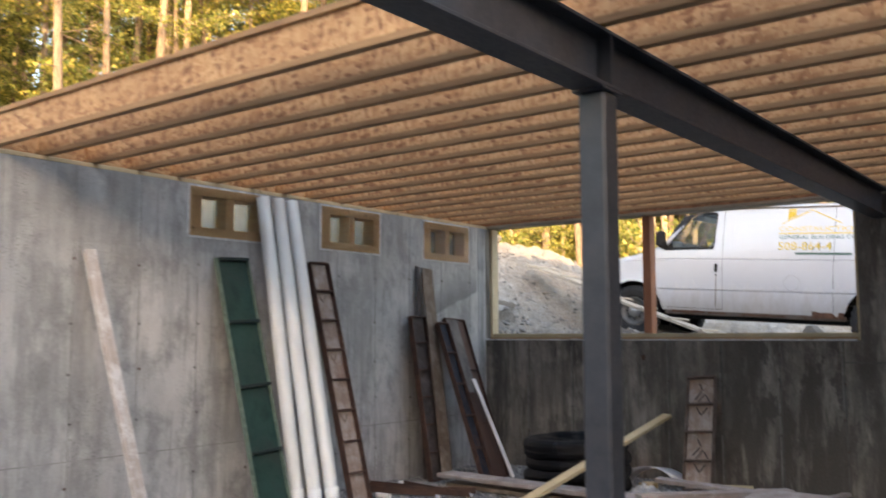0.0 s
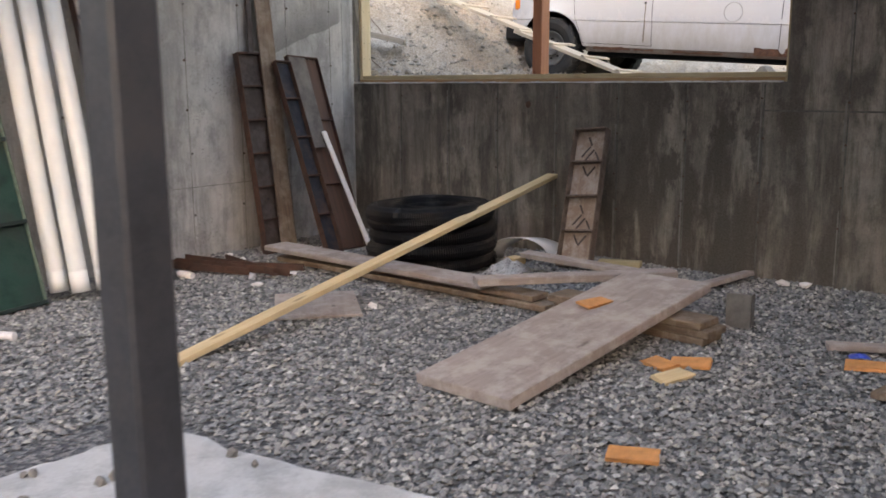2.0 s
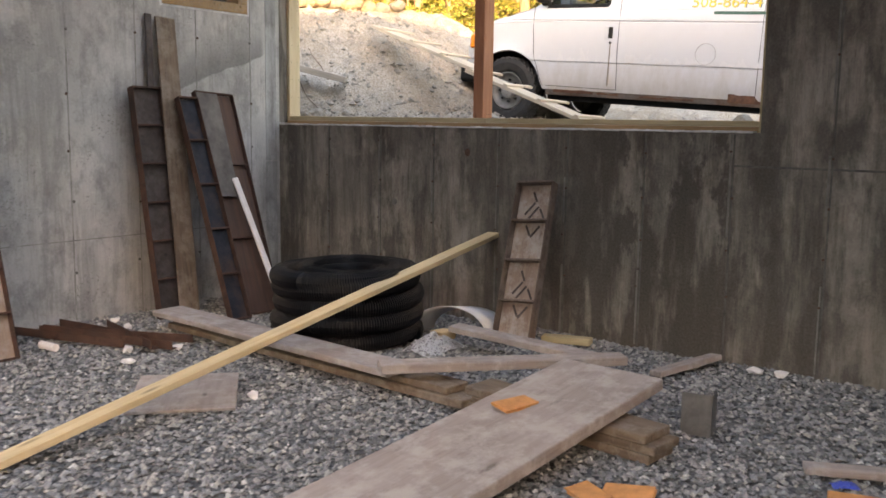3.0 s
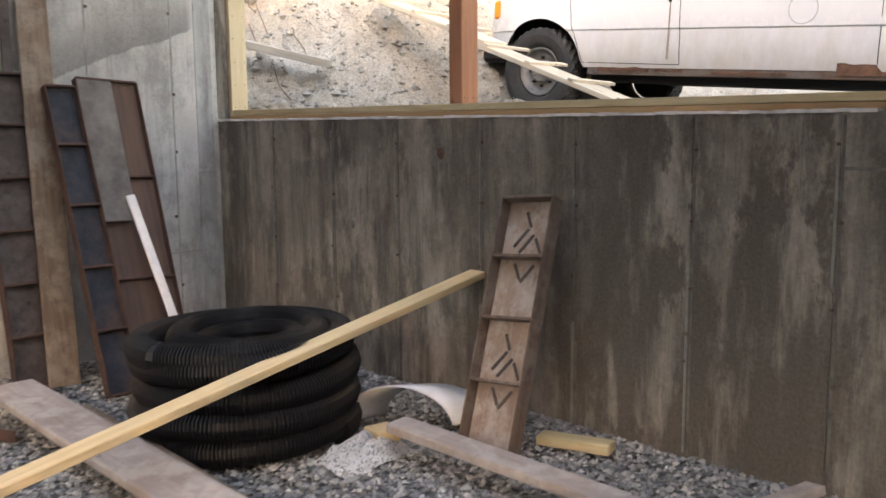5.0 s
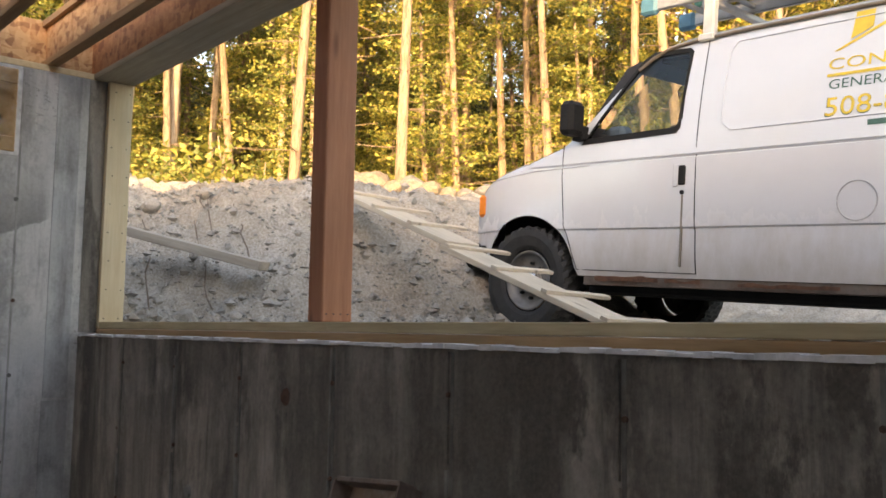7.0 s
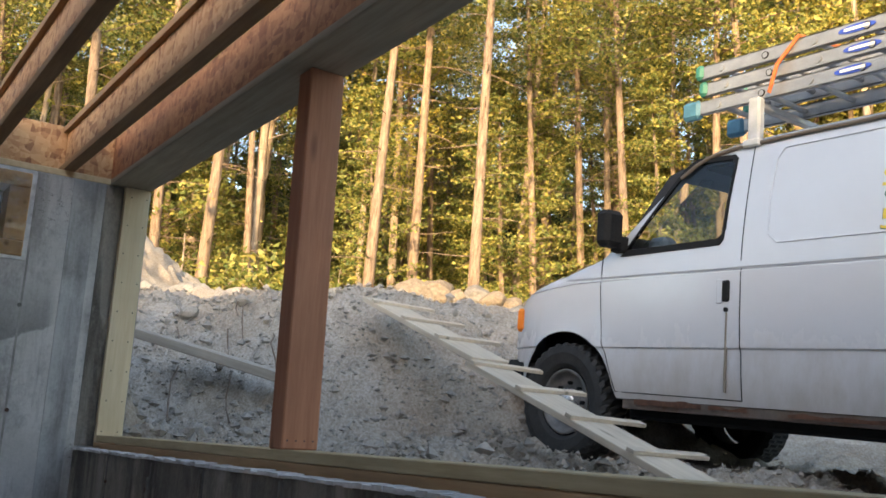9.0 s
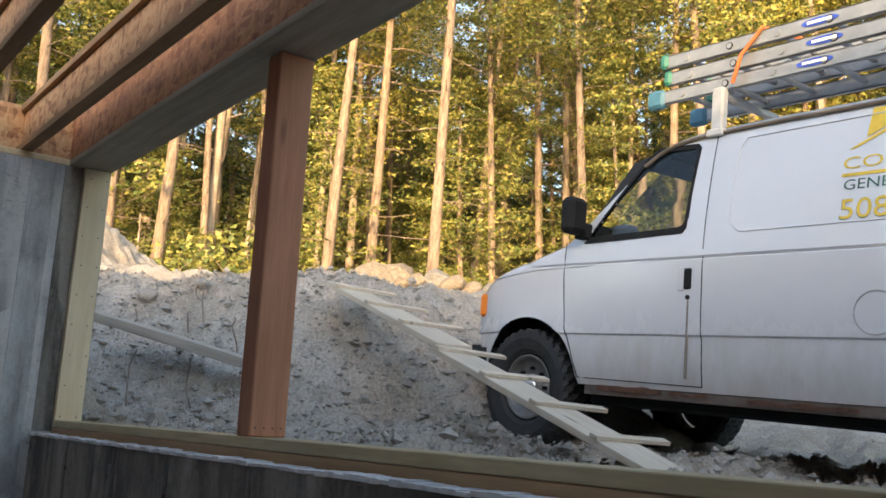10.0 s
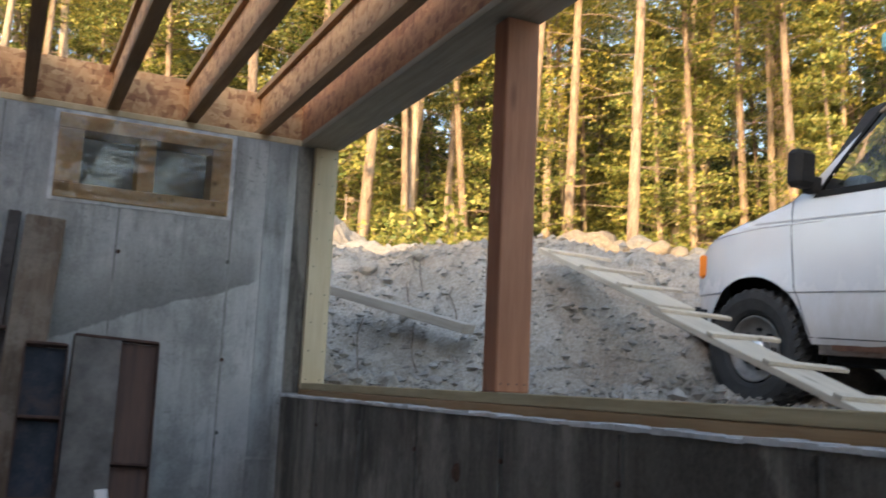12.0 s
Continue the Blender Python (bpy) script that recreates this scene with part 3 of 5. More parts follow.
col = thing("steel_column", "dark primed square steel column on a concrete pad", "column", pose(BX, COLY, 0.032))
part("shaft", box(-0.07, 0.07, -0.07, 0.07, 0.012, BB - 0.034 - 0.012, 0.012), M_STEEL, col)
part("base_plate", box(-0.11, 0.11, -0.11, 0.11, 0, 0.012, 0.002), M_STEEL, col)
part("cap_plate", box(-0.085, 0.085, -0.10, 0.10, BB - 0.034 - 0.012, BB - 0.033, 0.002), M_STEEL, col)
bm = bmesh.new()
r = random.Random(3)
ring = []
for u in np.linspace(0, 4, 60, endpoint=False):
    k, f = int(u), u - int(u)
    cs = [(-3.38, 3.2), (-3.26, 4.60), (-1.15, 4.86), (-0.75, 3.0)]
    a, b = cs[k], cs[(k + 1) % 4]
    ring.append((a[0] + (b[0] - a[0]) * f + r.uniform(-0.03, 0.03), a[1] + (b[1] - a[1]) * f + r.uniform(-0.03, 0.03)))
top = [bm.verts.new((x, y, 0.03 + r.uniform(-0.004, 0.003))) for x, y in ring]
low = [bm.verts.new((x + r.uniform(-0.02, 0.02), y + r.uniform(-0.02, 0.02), -0.05)) for x, y in ring]
bm.faces.new(top[::-1])
for i in range(60):
    bm.faces.new((top[i], top[(i + 1) % 60], low[(i + 1) % 60], low[i]))
tagged(part("footing_pad", bm, M_PAD), "pale concrete footing pad level with the gravel", "footing", kind="structure")

# ---- windows in the side wall ----
for i, (y0, y1) in enumerate(WINDOWS):
    e = thing("window_%d" % (i + 1), "small two-pane cellar window with a raw wood buck", "window", kind="structure")
    fw = 0.085
    xo, xi = W - 0.20, W + 0.012
    part("window_frame", box(xo, xi, y0 + 0.003, y1 - 0.003, WZ1 - fw, WZ1 - 0.003, 0.003), M_BUCK, e)
    part("window_frame", box(xo, xi, y0 + 0.003, y1 - 0.003, WZ0 + 0.003, WZ0 + fw, 0.003), M_BUCK, e)
    part("window_frame", box(xo, xi, y0 + 0.003, y0 + 0.13, WZ0 + fw + 0.001, WZ1 - fw - 0.001, 0.003), M_BUCK, e)
    part("window_frame", box(xo, xi, y1 - 0.11, y1 - 0.003, WZ0 + fw + 0.001, WZ1 - fw - 0.001, 0.003), M_BUCK, e)
    ym = (y0 + y1) / 2
    part("mullion", box(xo, xi, ym - 0.045, ym + 0.045, WZ0 + fw + 0.001, WZ1 - fw - 0.001, 0.003), M_BUCK, e)
    for a, b in ((y0 + 0.131, ym - 0.046), (ym + 0.046, y1 - 0.111)):
        p = part("pane", box(W - 0.172, W - 0.166, a, b, WZ0 + fw + 0.002, WZ1 - fw - 0.002), M_GLASS, e, "glass pane")
        p.visible_shadow = False
    bm = bmesh.new()
    rr = random.Random(i)
    for (a, b, c, d) in ((y0 - 0.02, y1 + 0.02, WZ1 - 0.004, WZ1 + 0.016), (y0 - 0.02, y1 + 0.02, WZ0 - 0.016, WZ0 + 0.004), (y0 - 0.022, y0 + 0.004, WZ0, WZ1), (y1 - 0.004, y1 + 0.022, WZ0, WZ1)):
        add_box(bm, W + 0.001, W + 0.005, a, b, c, d)
    n9 = 40
    fv = []
    for j in range(n9):
        for k9 in range(n9):
            a9, b9 = k9 / (n9 - 1), j / (n9 - 1)
            wr = 0.014 * abs(noise.noise(Vector((a9 * 4 + i * 7, b9 * 9 + a9 * 3, i)))) + 0.012 * abs(noise.noise(Vector((a9 * 11, b9 * 19, i + 5)))) * (0.4 + a9)
            fv.append((W + 0.0145 + wr, y0 + 0.01 + (y1 - y0 - 0.02) * a9, WZ0 + 0.01 + (WZ1 - WZ0 - 0.02) * b9))
    fl = part_data("plastic_film", fv, [(j * n9 + k9, j * n9 + k9 + 1, (j + 1) * n9 + k9 + 1, (j + 1) * n9 + k9) for j in range(n9 - 1) for k9 in range(n9 - 1)], M_FILM, e, "wrinkled clear plastic film", smooth=True)
    fl.visible_shadow = False
    part("mortar_rim", bm, M_LAITANCE, e, "whitish mortar slurry round the frame")

board("wall_return", "dark concrete return beside the opening", W + 0.0005, W + 0.004, B + 0.001, P0 - 0.001, SILL + 0.02, TOP - 0.002, M_WALLB, "wall", 0.0, kind="structure")

# ---- form marks on the walls: raised fins at panel joints, tie holes ----
def fin(name, x0, x1, y0, y1, z0, z1, parent, material):
    return part(name, box(x0, x1, y0, y1, z0, z1), material, parent)


r = random.Random(11)
for i in range(13):
    y = 3.11 + 0.613 * i
    if y > 9.45:
        continue
    z1 = TOP - 0.01
    for y0, y1 in WINDOWS:
        if y0 - 0.03 < y < y1 + 0.03:
            z1 = WZ0 - 0.02
    fin("form_seam", W, W + 0.0025, y - 0.005, y + 0.005, 0.0, z1, wall_west, M_SEAMW)
    for zt in (0.42, 0.95, 1.35, 1.78, 2.3):
        part("tie_end", cyl(pose(W + 0.002, y + r.uniform(-0.02, 0.02), zt + r.uniform(-0.03, 0.03), 0, 90, 0), 0.012, 0.011, 0.008, 8), M_SEAM if r.random() < 0.6 else M_TIE, wall_west)
for a, b, z in ((3.0, 9.55, 0.66),):
    fin("form_seam", W, W + 0.0035, a, b, z - 0.004, z + 0.004, wall_west, M_SEAMW)
part("corner_strip", box(W, W + 0.005, 9.425, 9.555, 1.25, TOP - 0.004), M_STRIP, wall_west, "rough strip of concrete with exposed stone by the corner")
part("corner_strip", box(W, W + 0.004, 9.42, 9.56, 0.0, 1.235), M_STRIP, wall_west, "rough strip of concrete with exposed stone by the corner")
def seam_pair(x, z1):
    z, k = 0.02, 0
    while z < z1 - 0.05:
        zz = min(z1, z + r.uniform(0.25, 0.6))
        w = r.uniform(0.004, 0.008)
        fin("form_fin", x - w, x + w, B - r.uniform(0.004, 0.009), B, z, zz, wall_north, M_FIN if r.random() < 0.7 else M_WALLB)
        z = zz + r.uniform(0.0, 0.03)
    fin("form_seam", x + 0.011, x + 0.024, B - 0.002, B, 0.0, z1, wall_north, M_SEAM)
    for zt in (0.46, 0.79, 1.13, 1.45, 2.1, 2.6):
        if zt < z1 - 0.05:
            part("tie_end", cyl(pose(x + r.uniform(-0.01, 0.03), B - 0.003, zt + r.uniform(-0.02, 0.02), 90, 0, 0), 0.009, 0.008, 0.012, 8), M_TIE, wall_north)


part("stain_lump", cyl(pose(-4.39, B - 0.002, 1.39, 90, 0, 20), 0.035, 0.02, 0.006, 9), M_TIE, wall_north, "rusty stain round a tie end")
part("tie_end", cyl(pose(-5.18, B - 0.006, 0.935, 90, 0, 0), 0.03, 0.022, 0.014, 10), M_FIN, wall_north, "plugged tie hole")
for x in (-5.99, -5.36, -4.765, -4.104, -3.481, -2.846, -2.202):
    seam_pair(x, SILL - 0.012)
for x in (-1.564, -0.93, -0.30, 0.33):
    seam_pair(x, TOP - 0.01)
fin("form_seam", -2.18, RIGHT, B - 0.0035, B, 1.36, 1.374, wall_north, M_SEAM)


# ---- loose things in the pit ----
def steel_form(length, width, bars, ply, rail, label, m, deep=0.072, group=""):
    """A concrete form panel: plywood face in a steel edge rail with cross bars. Its x runs up the panel, z is the open back."""
    e = thing("form_panel", label, "form panel", m, group)
    h = width / 2
    part("face_board", box(0.008, length - 0.008, -h + 0.006, h - 0.006, 0, 0.014), ply, e, "stained plywood face")
    for s in (-1, 1):
        part("side_rail", box(0, length, *sorted((s * h, s * (h - 0.007))), -0.004, deep, 0.001), rail, e, "rusty steel edge rail")
    for x in [0.0] + [length * (k + 1) / (bars + 1) for k in range(bars)] + [length - 0.008]:
        part("cross_bar", box(x, x + 0.015, -h + 0.008, h - 0.008, 0.015, deep - 0.004, 0.002), rail, e, "rusty steel cross bar")
    return e


STROKES = (
    ((0.80, 0.10, 0.55, -0.02), (0.52, 0.02, 0.22, 0.26), (0.42, -0.10, 0.12, 0.14), (0.36, -0.14, 0.10, -0.28)),
    ((0.94, 0.18, 0.68, 0.04), (0.92, -0.20, 0.64, 0.02)),
)


def chevrons(e, length, width, bars, cells, material):
    """Slanting dark strips on the face board, two patterns by turns from cell to cell."""
    step = length / (bars + 1)
    for c in cells:
        for x0, y0, x1, y1 in STROKES[(c + 1) % 2]:
            a, b = Vector((step * (c + x0), width * y0, 0)), Vector((step * (c + x1), width * y1, 0))
            d = b - a
            bm = box(0, d.length, -0.008, 0.008, 0.0145, 0.020, 0.001)
            bmesh.ops.transform(bm, matrix=Matrix.Translation(a) @ pose(0, 0, 0, 0, 0, math.degrees(math.atan2(d.y, d.x))), verts=bm.verts)
            part("cleat", bm, material, e, "dark slanting strip")


def lean(base, top, side):
    """A frame at base whose x runs to top; y along side; returns it with the length."""
    d = Vector(top) - Vector(base)
    return axes(base, d, side), d.length


# short form leaning on the back wall
m, L = lean((-3.535, 9.03, 0.01), (-3.64, 9.50, 1.165), (-1, 0, 0))
f = steel_form(L, 0.315, 3, M_FORMPLY, M_RAILBROWN, "short wooden-faced steel form panel leaning on the back wall", m, 0.09, group="form panels")
chevrons(f, L, 0.315, 3, (0, 1, 2, 3), M_FORMDARK)
# tall form by the white pipes
m, L = lean((-5.93, 6.385, 0.0), (-6.56, 6.375, 2.40), (0, -1, 0.0))
f = steel_form(L, 0.27, 7, M_FORMPLY, M_RUST, "tall narrow wooden-faced form panel leaning beside white pipes", m, group="form panels")
chevrons(f, L, 0.27, 7, (2, 4, 6), M_OLDBOARD)
# dark form, near the corner
m, L = lean((-6.25, 8.02, 0.0), (-6.56, 8.02, 1.87), (0, -1, 0))
steel_form(L, 0.29, 5, M_FORMDARK, M_RUST, "dark stained form panel leaning in the corner", m, group="form panels")
# two rusty forms with the steel back
m, L = lean((-5.74, 8.29, 0.0), (-6.43, 8.33, 1.79), (0, -1, 0.05))
steel_form(L, 0.20, 4, M_FORMBLUE, M_RUST, "blue-black rusty form panel leaning in the corner", m, 0.06, group="form panels")
m, L = lean((-5.80, 8.58, 0.0), (-6.50, 8.665, 1.84), (0, -1, 0.1))
f = steel_form(L, 0.42, 2, M_RUSTPLY, M_RUST, "rusty form panel half covered by a grey sheet", m, 0.05, group="form panels")
part("cover_sheet", box(L * 0.52, L - 0.015, -0.02, 0.208, 0.051, 0.058, 0.002), M_SHEETDARK, f, "stained grey sheet")


def plank(label, base, top, side, width, thick, material, name="plank", group="", seed=1, lift=0.0):
    m, L = lean(base, top, side)
    bm = box(0, L, -width / 2, width / 2, lift, lift + thick, min(0.006, thick * 0.2))
    jitter(bm, 0.002, seed)
    ob = part(name, bm, material)
    ob.matrix_world = m
    return tagged(ob, label, "plank", group)


plank("tall brown board leaning on the side wall", (-6.19, 8.15, 0.0), (-6.60, 8.27, 2.46), (0, -1, 0), 0.19, 0.025, M_OLDBOARD, seed=2)
plank("thin dark board standing against the side wall", (-6.42, 8.02, 0.0), (-6.615, 8.12, 2.48), (0, -1, 0), 0.06, 0.02, M_FORMDARK, seed=3)
plank("thin whitish strip of wood leaning on the form panels", (-5.68, 8.74, 0.0), (-6.155, 8.62, 1.13), (0, -1, 0), 0.055, 0.02, M_WHITEBIT, seed=9)
plank("mottled pale strip of lumber leaning on the side wall", (-5.95, 4.02, 0.0), (-6.58, 3.80, 2.36), (0, -1, 0), 0.10, 0.06, M_PALESTRIP, seed=4)
plank("fresh pale pine stud propped across the drain pipe coil", (-4.09, 5.215, 0.02), (-4.115, 9.585, 0.755), (1, 0, 0), 0.11, 0.042, M_PINE, "stud", seed=5)

# green form board with ribs
m, L = lean((-6.04, 5.40, 0.0), (-6.59, 5.275, 2.39), (0, -1, 0.02))
g = thing("green_form", "tall dark green ribbed form panel leaning on the wall", "form panel", m)
part("face_board", box(0, L, -0.18, 0.18, 0, 0.02, 0.003), M_GREEN, g)
for s in (-1, 1):
    part("side_rail", box(0, L, *sorted((s * 0.18, s * 0.192)), -0.004, 0.05, 0.002), M_GREENEDGE, g, "worn green edge rail")
# ribs coloured darker than the face board
for k in range(5):
    x = 0.02 + (L - 0.04) * k / 4
    part("rib", box(x - 0.014, x + 0.014, -0.178, 0.178, 0.021, 0.075, 0.003), M_GREENDARK, g, "dark green-black cross rib")

# three white pipes
for i, (yb, yt, xb) in enumerate(((5.75, 5.645, -6.12), (5.84, 5.835, -5.97), (6.02, 6.02, -5.92))):
    a, b = Vector((xb, yb, 0.065)), Vector((W + 0.085, yt, 3.02))
    m, L = lean(a, b, (0, 1, 0))
    bm = bmesh.new()
    rot = pose(0, 0, 0, 0, 90, 0)
    ro, ri = 0.066, 0.060
    add_cyl(bm, Matrix.Translation((L / 2, 0, 0)) @ rot, ro, ro, L, 24, False)
    add_cyl(bm, Matrix.Translation((L / 2, 0, 0)) @ rot, ri, ri, L, 24, False)
    add_cyl(bm, Matrix.Translation((0.08, 0, 0)) @ rot, 0.068, 0.068, 0.16, 24, True)
    ob = part("drain_pipe", bm, M_PVC, smooth=True)
    ob.matrix_world = m
    tagged(ob, "long white plastic pipe leaning on the side wall", "pipe", "white pipes")

# coil of corrugated black pipe
CX, CY = -4.63, 8.40
def coil_z(a):
    return 0.078 + 0.128 * max(0.0, a / (2 * math.pi) - 0.8)


pts, radii = [], []
turns, per = 4.7, 720
n_all = int(turns * per)
for i in range(n_all):
    a = 2 * math.pi * i / per
    R = 0.50 + 0.014 * math.sin(a * 0.7) - 0.01 * (i / n_all)
    pts.append((CX + R * math.cos(a + 0.4), CY + R * math.sin(a + 0.4), min(coil_z(a), 0.50) + 0.01 * math.sin(a * 1.3)))
for i in range(int(2.2 * per)):
    a = 2 * math.pi * (n_all + i) / per
    k = min(1, i / (0.4 * per))
    R = 0.49 - 0.145 * k - 0.11 * max(0, i / per - 0.6)
    pts.append((CX + R * math.cos(a + 0.4), CY + R * math.sin(a + 0.4), 0.505 + 0.02 * k - 0.05 * max(0, i / per - 0.6)))
RIB = (0.0745, 0.0745, 0.064, 0.064)
c = thing("pipe_coil", "coil of black corrugated drain pipe on the gravel", "pipe coil", pose(0, 0, 0))
for k in range(0, len(pts) - 4, per):
    v, fcs = sweep(pts[k:k + per + 1], 0.07, 11, rfun=lambda i: RIB[i % 4])
    part_data("pipe_turn", v, fcs, M_BLACKPIPE, c, "ribbed turn of pipe")

# planks and boards on the floor
plank("long weathered plank lying on the gravel pile", (-5.90, 7.72, 0.125), (-3.42, 7.57, 0.125), (0, 1, 0), 0.26, 0.045, M_GREYBOARD, seed=11)
plank("long brown plank at the bottom of the pile", (-5.85, 7.80, 0.02), (-2.92, 7.62, 0.02), (0, 1, 0), 0.22, 0.045, M_OLDBOARD, seed=12)
plank("brown plank under the pile", (-5.4, 7.83, 0.07), (-3.05, 7.64, 0.07), (0, 1, 0), 0.2, 0.045, M_OLDBOARD, seed=13)
plank("grey weathered beam lying across the plank pile", (-3.45, 7.40, 0.172), (-2.46, 8.60, 0.15), (0, 1, 0), 0.14, 0.055, M_GREYBOARD, seed=14)
plank("grey weathered board behind the plank pile", (-3.86, 8.70, 0.13), (-2.62, 8.72, 0.085), (0, 1, 0), 0.14, 0.045, M_GREYBOARD, seed=15)
for k, (dx, z) in enumerate(((0.0, 0.01), (0.03, 0.058), (-0.02, 0.106))):
    plank("short brown offcut stacked under the wide plank", (-2.90 + dx, 7.66, z), (-1.74 + dx, 7.53, z), (0, 1, 0), 0.24, 0.045, M_OLDBOARD, "offcut", "stacked offcuts", 20 + k)
plank("wide weathered plank tilted over stacked boards", (-2.404, 5.81, 0.012), (-2.24, 7.99, 0.225), (-1, 0.075, 0), 0.63, 0.062, M_GREYBOARD, "wide_plank", seed=30)
plank("weathered board lying behind the wide plank", (-2.353, 8.86, 0.02), (-2.185, 9.49, 0.04), (0, 1, 0), 0.10, 0.04, M_GREYBOARD, seed=31)
plank("square pale plywood offcut lying on gravel", (-4.65, 6.975, 0.015), (-4.105, 6.485, 0.015), (0, 1, 0), 0.60, 0.018, M_GREYBOARD, "offcut", seed=32)
plank("small pine block at the foot of the wall", (-3.44, 9.27, 0.01), (-3.08, 9.36, 0.02), (0, 1, 0), 0.10, 0.05, M_TREATED, "wood_block", seed=33)
plank("small pine block on the plastic sheet", (-4.02, 8.72, 0.05), (-3.88, 8.68, 0.06), (0, 1, 0), 0.13, 0.06, M_PINE, "wood_block", seed=34)
plank("grey board lying on the gravel", (-1.14, 7.80, 0.015), (-0.25, 8.20, 0.02), (0, 1, 0), 0.10, 0.04, M_GREYBOARD, seed=35)
plank("pale stud lying on the gravel", (-0.68, 7.02, 0.015), (-0.45, 8.05, 0.02), (0, 1, 0), 0.09, 0.04, M_OLDBOARD, seed=36)
for k, (x, y, rz, rx) in enumerate(((-1.355, 5.63, 20, 4), (-1.80, 6.89, -30, 6), (-1.66, 7.0, 15, 8), (-1.65, 6.72, 70, 5), (-0.85, 7.53, 10, 5))):
    bm = box(-0.11, 0.11, -0.06, 0.06, 0, 0.018, 0.003)
    jitter(bm, 0.006, 40 + k)
    ob = part("wood_scrap", bm, M_ORANGE if k != 3 else M_PINE)
    ob.matrix_world = pose(x, y, 0.022, rx, -rx * 0.5, rz)
    tagged(ob, "small orange strand board scrap lying on gravel" if k != 3 else "small pale pine scrap lying on gravel", "wood scrap", "wood scraps")
bm = box(-0.11, 0.11, -0.06, 0.06, 0, 0.018, 0.003)
jitter(bm, 0.006, 50)
ob = part("wood_scrap", bm, M_ORANGE)
ob.matrix_world = pose(-2.41, 7.245, 0.214, 5.3, 0, 75)
tagged(ob, "small orange strand board scrap on the wide plank", "wood scrap", "wood scraps")
# grey folded metal piece
e = thing("metal_bracket", "bent grey sheet metal bracket standing on the gravel", "bracket", pose(-1.75, 8.0, 0.0, 0, 0, 10))
part("plate", box(-0.08, 0.08, -0.004, 0.004, 0, 0.23, 0.002), M_RIM, e)
part("plate", box(0.072, 0.08, 0.0, 0.14, 0, 0.22, 0.002), M_RIM, e)


def crumple(cx, cy, sx, sy, h, seed, n=26):
    r = random.Random(seed)
    vs, fs = [], []
    for j in range(n):
        for i in range(n):
            u, w = i / (n - 1) * 2 - 1, j / (n - 1) * 2 - 1
            k = max(0.0, 1 - (u * u + w * w) * 0.8)
            z = h * k * (0.45 + 0.75 * abs(noise.noise(Vector((u * 2.4 + seed, w * 2.4, seed * 3.1))))) + 0.01
            z += 0.35 * h * abs(noise.noise(Vector((u * 7, w * 7, seed)))) * k
            vs.append((cx + u * sx * (1 + 0.15 * noise.noise(Vector((w * 3, seed, 0)))), cy + w * sy, z))
    for j in range(n - 1):
        for i in range(n - 1):
            fs.append((j * n + i, j * n + i + 1, (j + 1) * n + i + 1, (j + 1) * n + i))
    return vs, fs


v, fcs = crumple(-3.93, 8.56, 0.15, 0.23, 0.13, 3)
tagged(part_data("plastic_bag", v, fcs, M_BAG, None), "crumpled clear plastic bag beside the pipe coil", "plastic bag")
v, fcs = crumple(0, 0, 0.35, 0.65, 0.12, 6, 14)
ob = part_data("tarp", v, fcs, M_TARP)
ob.matrix_world = pose(-11.3, 8.0, ground_z(-11.3, 8.0) + 0.02, 0, 12, 0)
tagged(ob, "crumpled pale blue tarp on a soil heap", "tarp")
# curled white strip
vs, fs = [], []
for i in range(24):
    a = i / 23
    ang = math.pi * (0.05 + 0.95 * a)
    x = -4.09 + 0.26 * math.cos(ang)
    z = 0.025 + 0.21 * math.sin(ang)
    for s in (0, 1):
        vs.append((x + 0.05 * s, 8.93 + 0.26 * s + 0.14 * math.cos(ang), z * (1 - 0.15 * s)))
for i in range(23):
    fs.append((2 * i, 2 * i + 2, 2 * i + 3, 2 * i + 1))
ob = part_data("foam_strip", vs, fs, M_SHEET, None, smooth=True)
sol = ob.modifiers.new("thickness", "SOLIDIFY")
sol.thickness = 0.008
tagged(ob, "curled white foam strip standing by the wall", "foam strip")
# small litter
for k, (x, y, rz, L2) in enumerate(((-5.36, 4.93, 25, 0.17), (-5.95, 6.77, 5, 0.16))):
    ob = part("white_tube", cyl(pose(0, 0, 0.03, 0, 90, 0), 0.03, 0.028, L2, 14), M_WHITEBIT)
    ob.matrix_world = pose(x, y, 0.008, 0, 0, rz)
    tagged(ob, "short white plastic tube lying on gravel", "tube", "litter")
r = random.Random(21)
for k in range(9):
    x, y = [(-6.4, 7.58), (-5.24, 6.93), (-5.3, 7.36), (-6.1, 7.5), (-4.02, 6.94), (-1.89, 9.42), (-1.73, 9.43), (-6.0, 4.35), (-5.5, 7.1)][k]
    bm = bmesh.new()
    bmesh.ops.create_icosphere(bm, subdivisions=1, radius=0.045)
    jitter(bm, 0.014, k)
    ob = part("white_stone", bm, M_WHITEBIT)
    ob.matrix_world = pose(x, y, 0.025, 0, 0, 40 * k) @ Matrix.Diagonal((1.2, 0.8, 0.6, 1))
    tagged(ob, "small whitish lump lying on the gravel", "stone", "litter")
for k, (x, y, c2) in enumerate(((-0.94, 7.73, 30),)):
    v, fcs = crumple(0, 0, 0.06, 0.035, 0.03, 9 + k, 9)
    ob = part_data("wrapper", v, fcs, M_BLUE)
    ob.matrix_world = pose(x, y, 0.006, 0, 0, c2)
    tagged(ob, "crumpled blue wrapper lying on gravel", "wrapper", "litter")
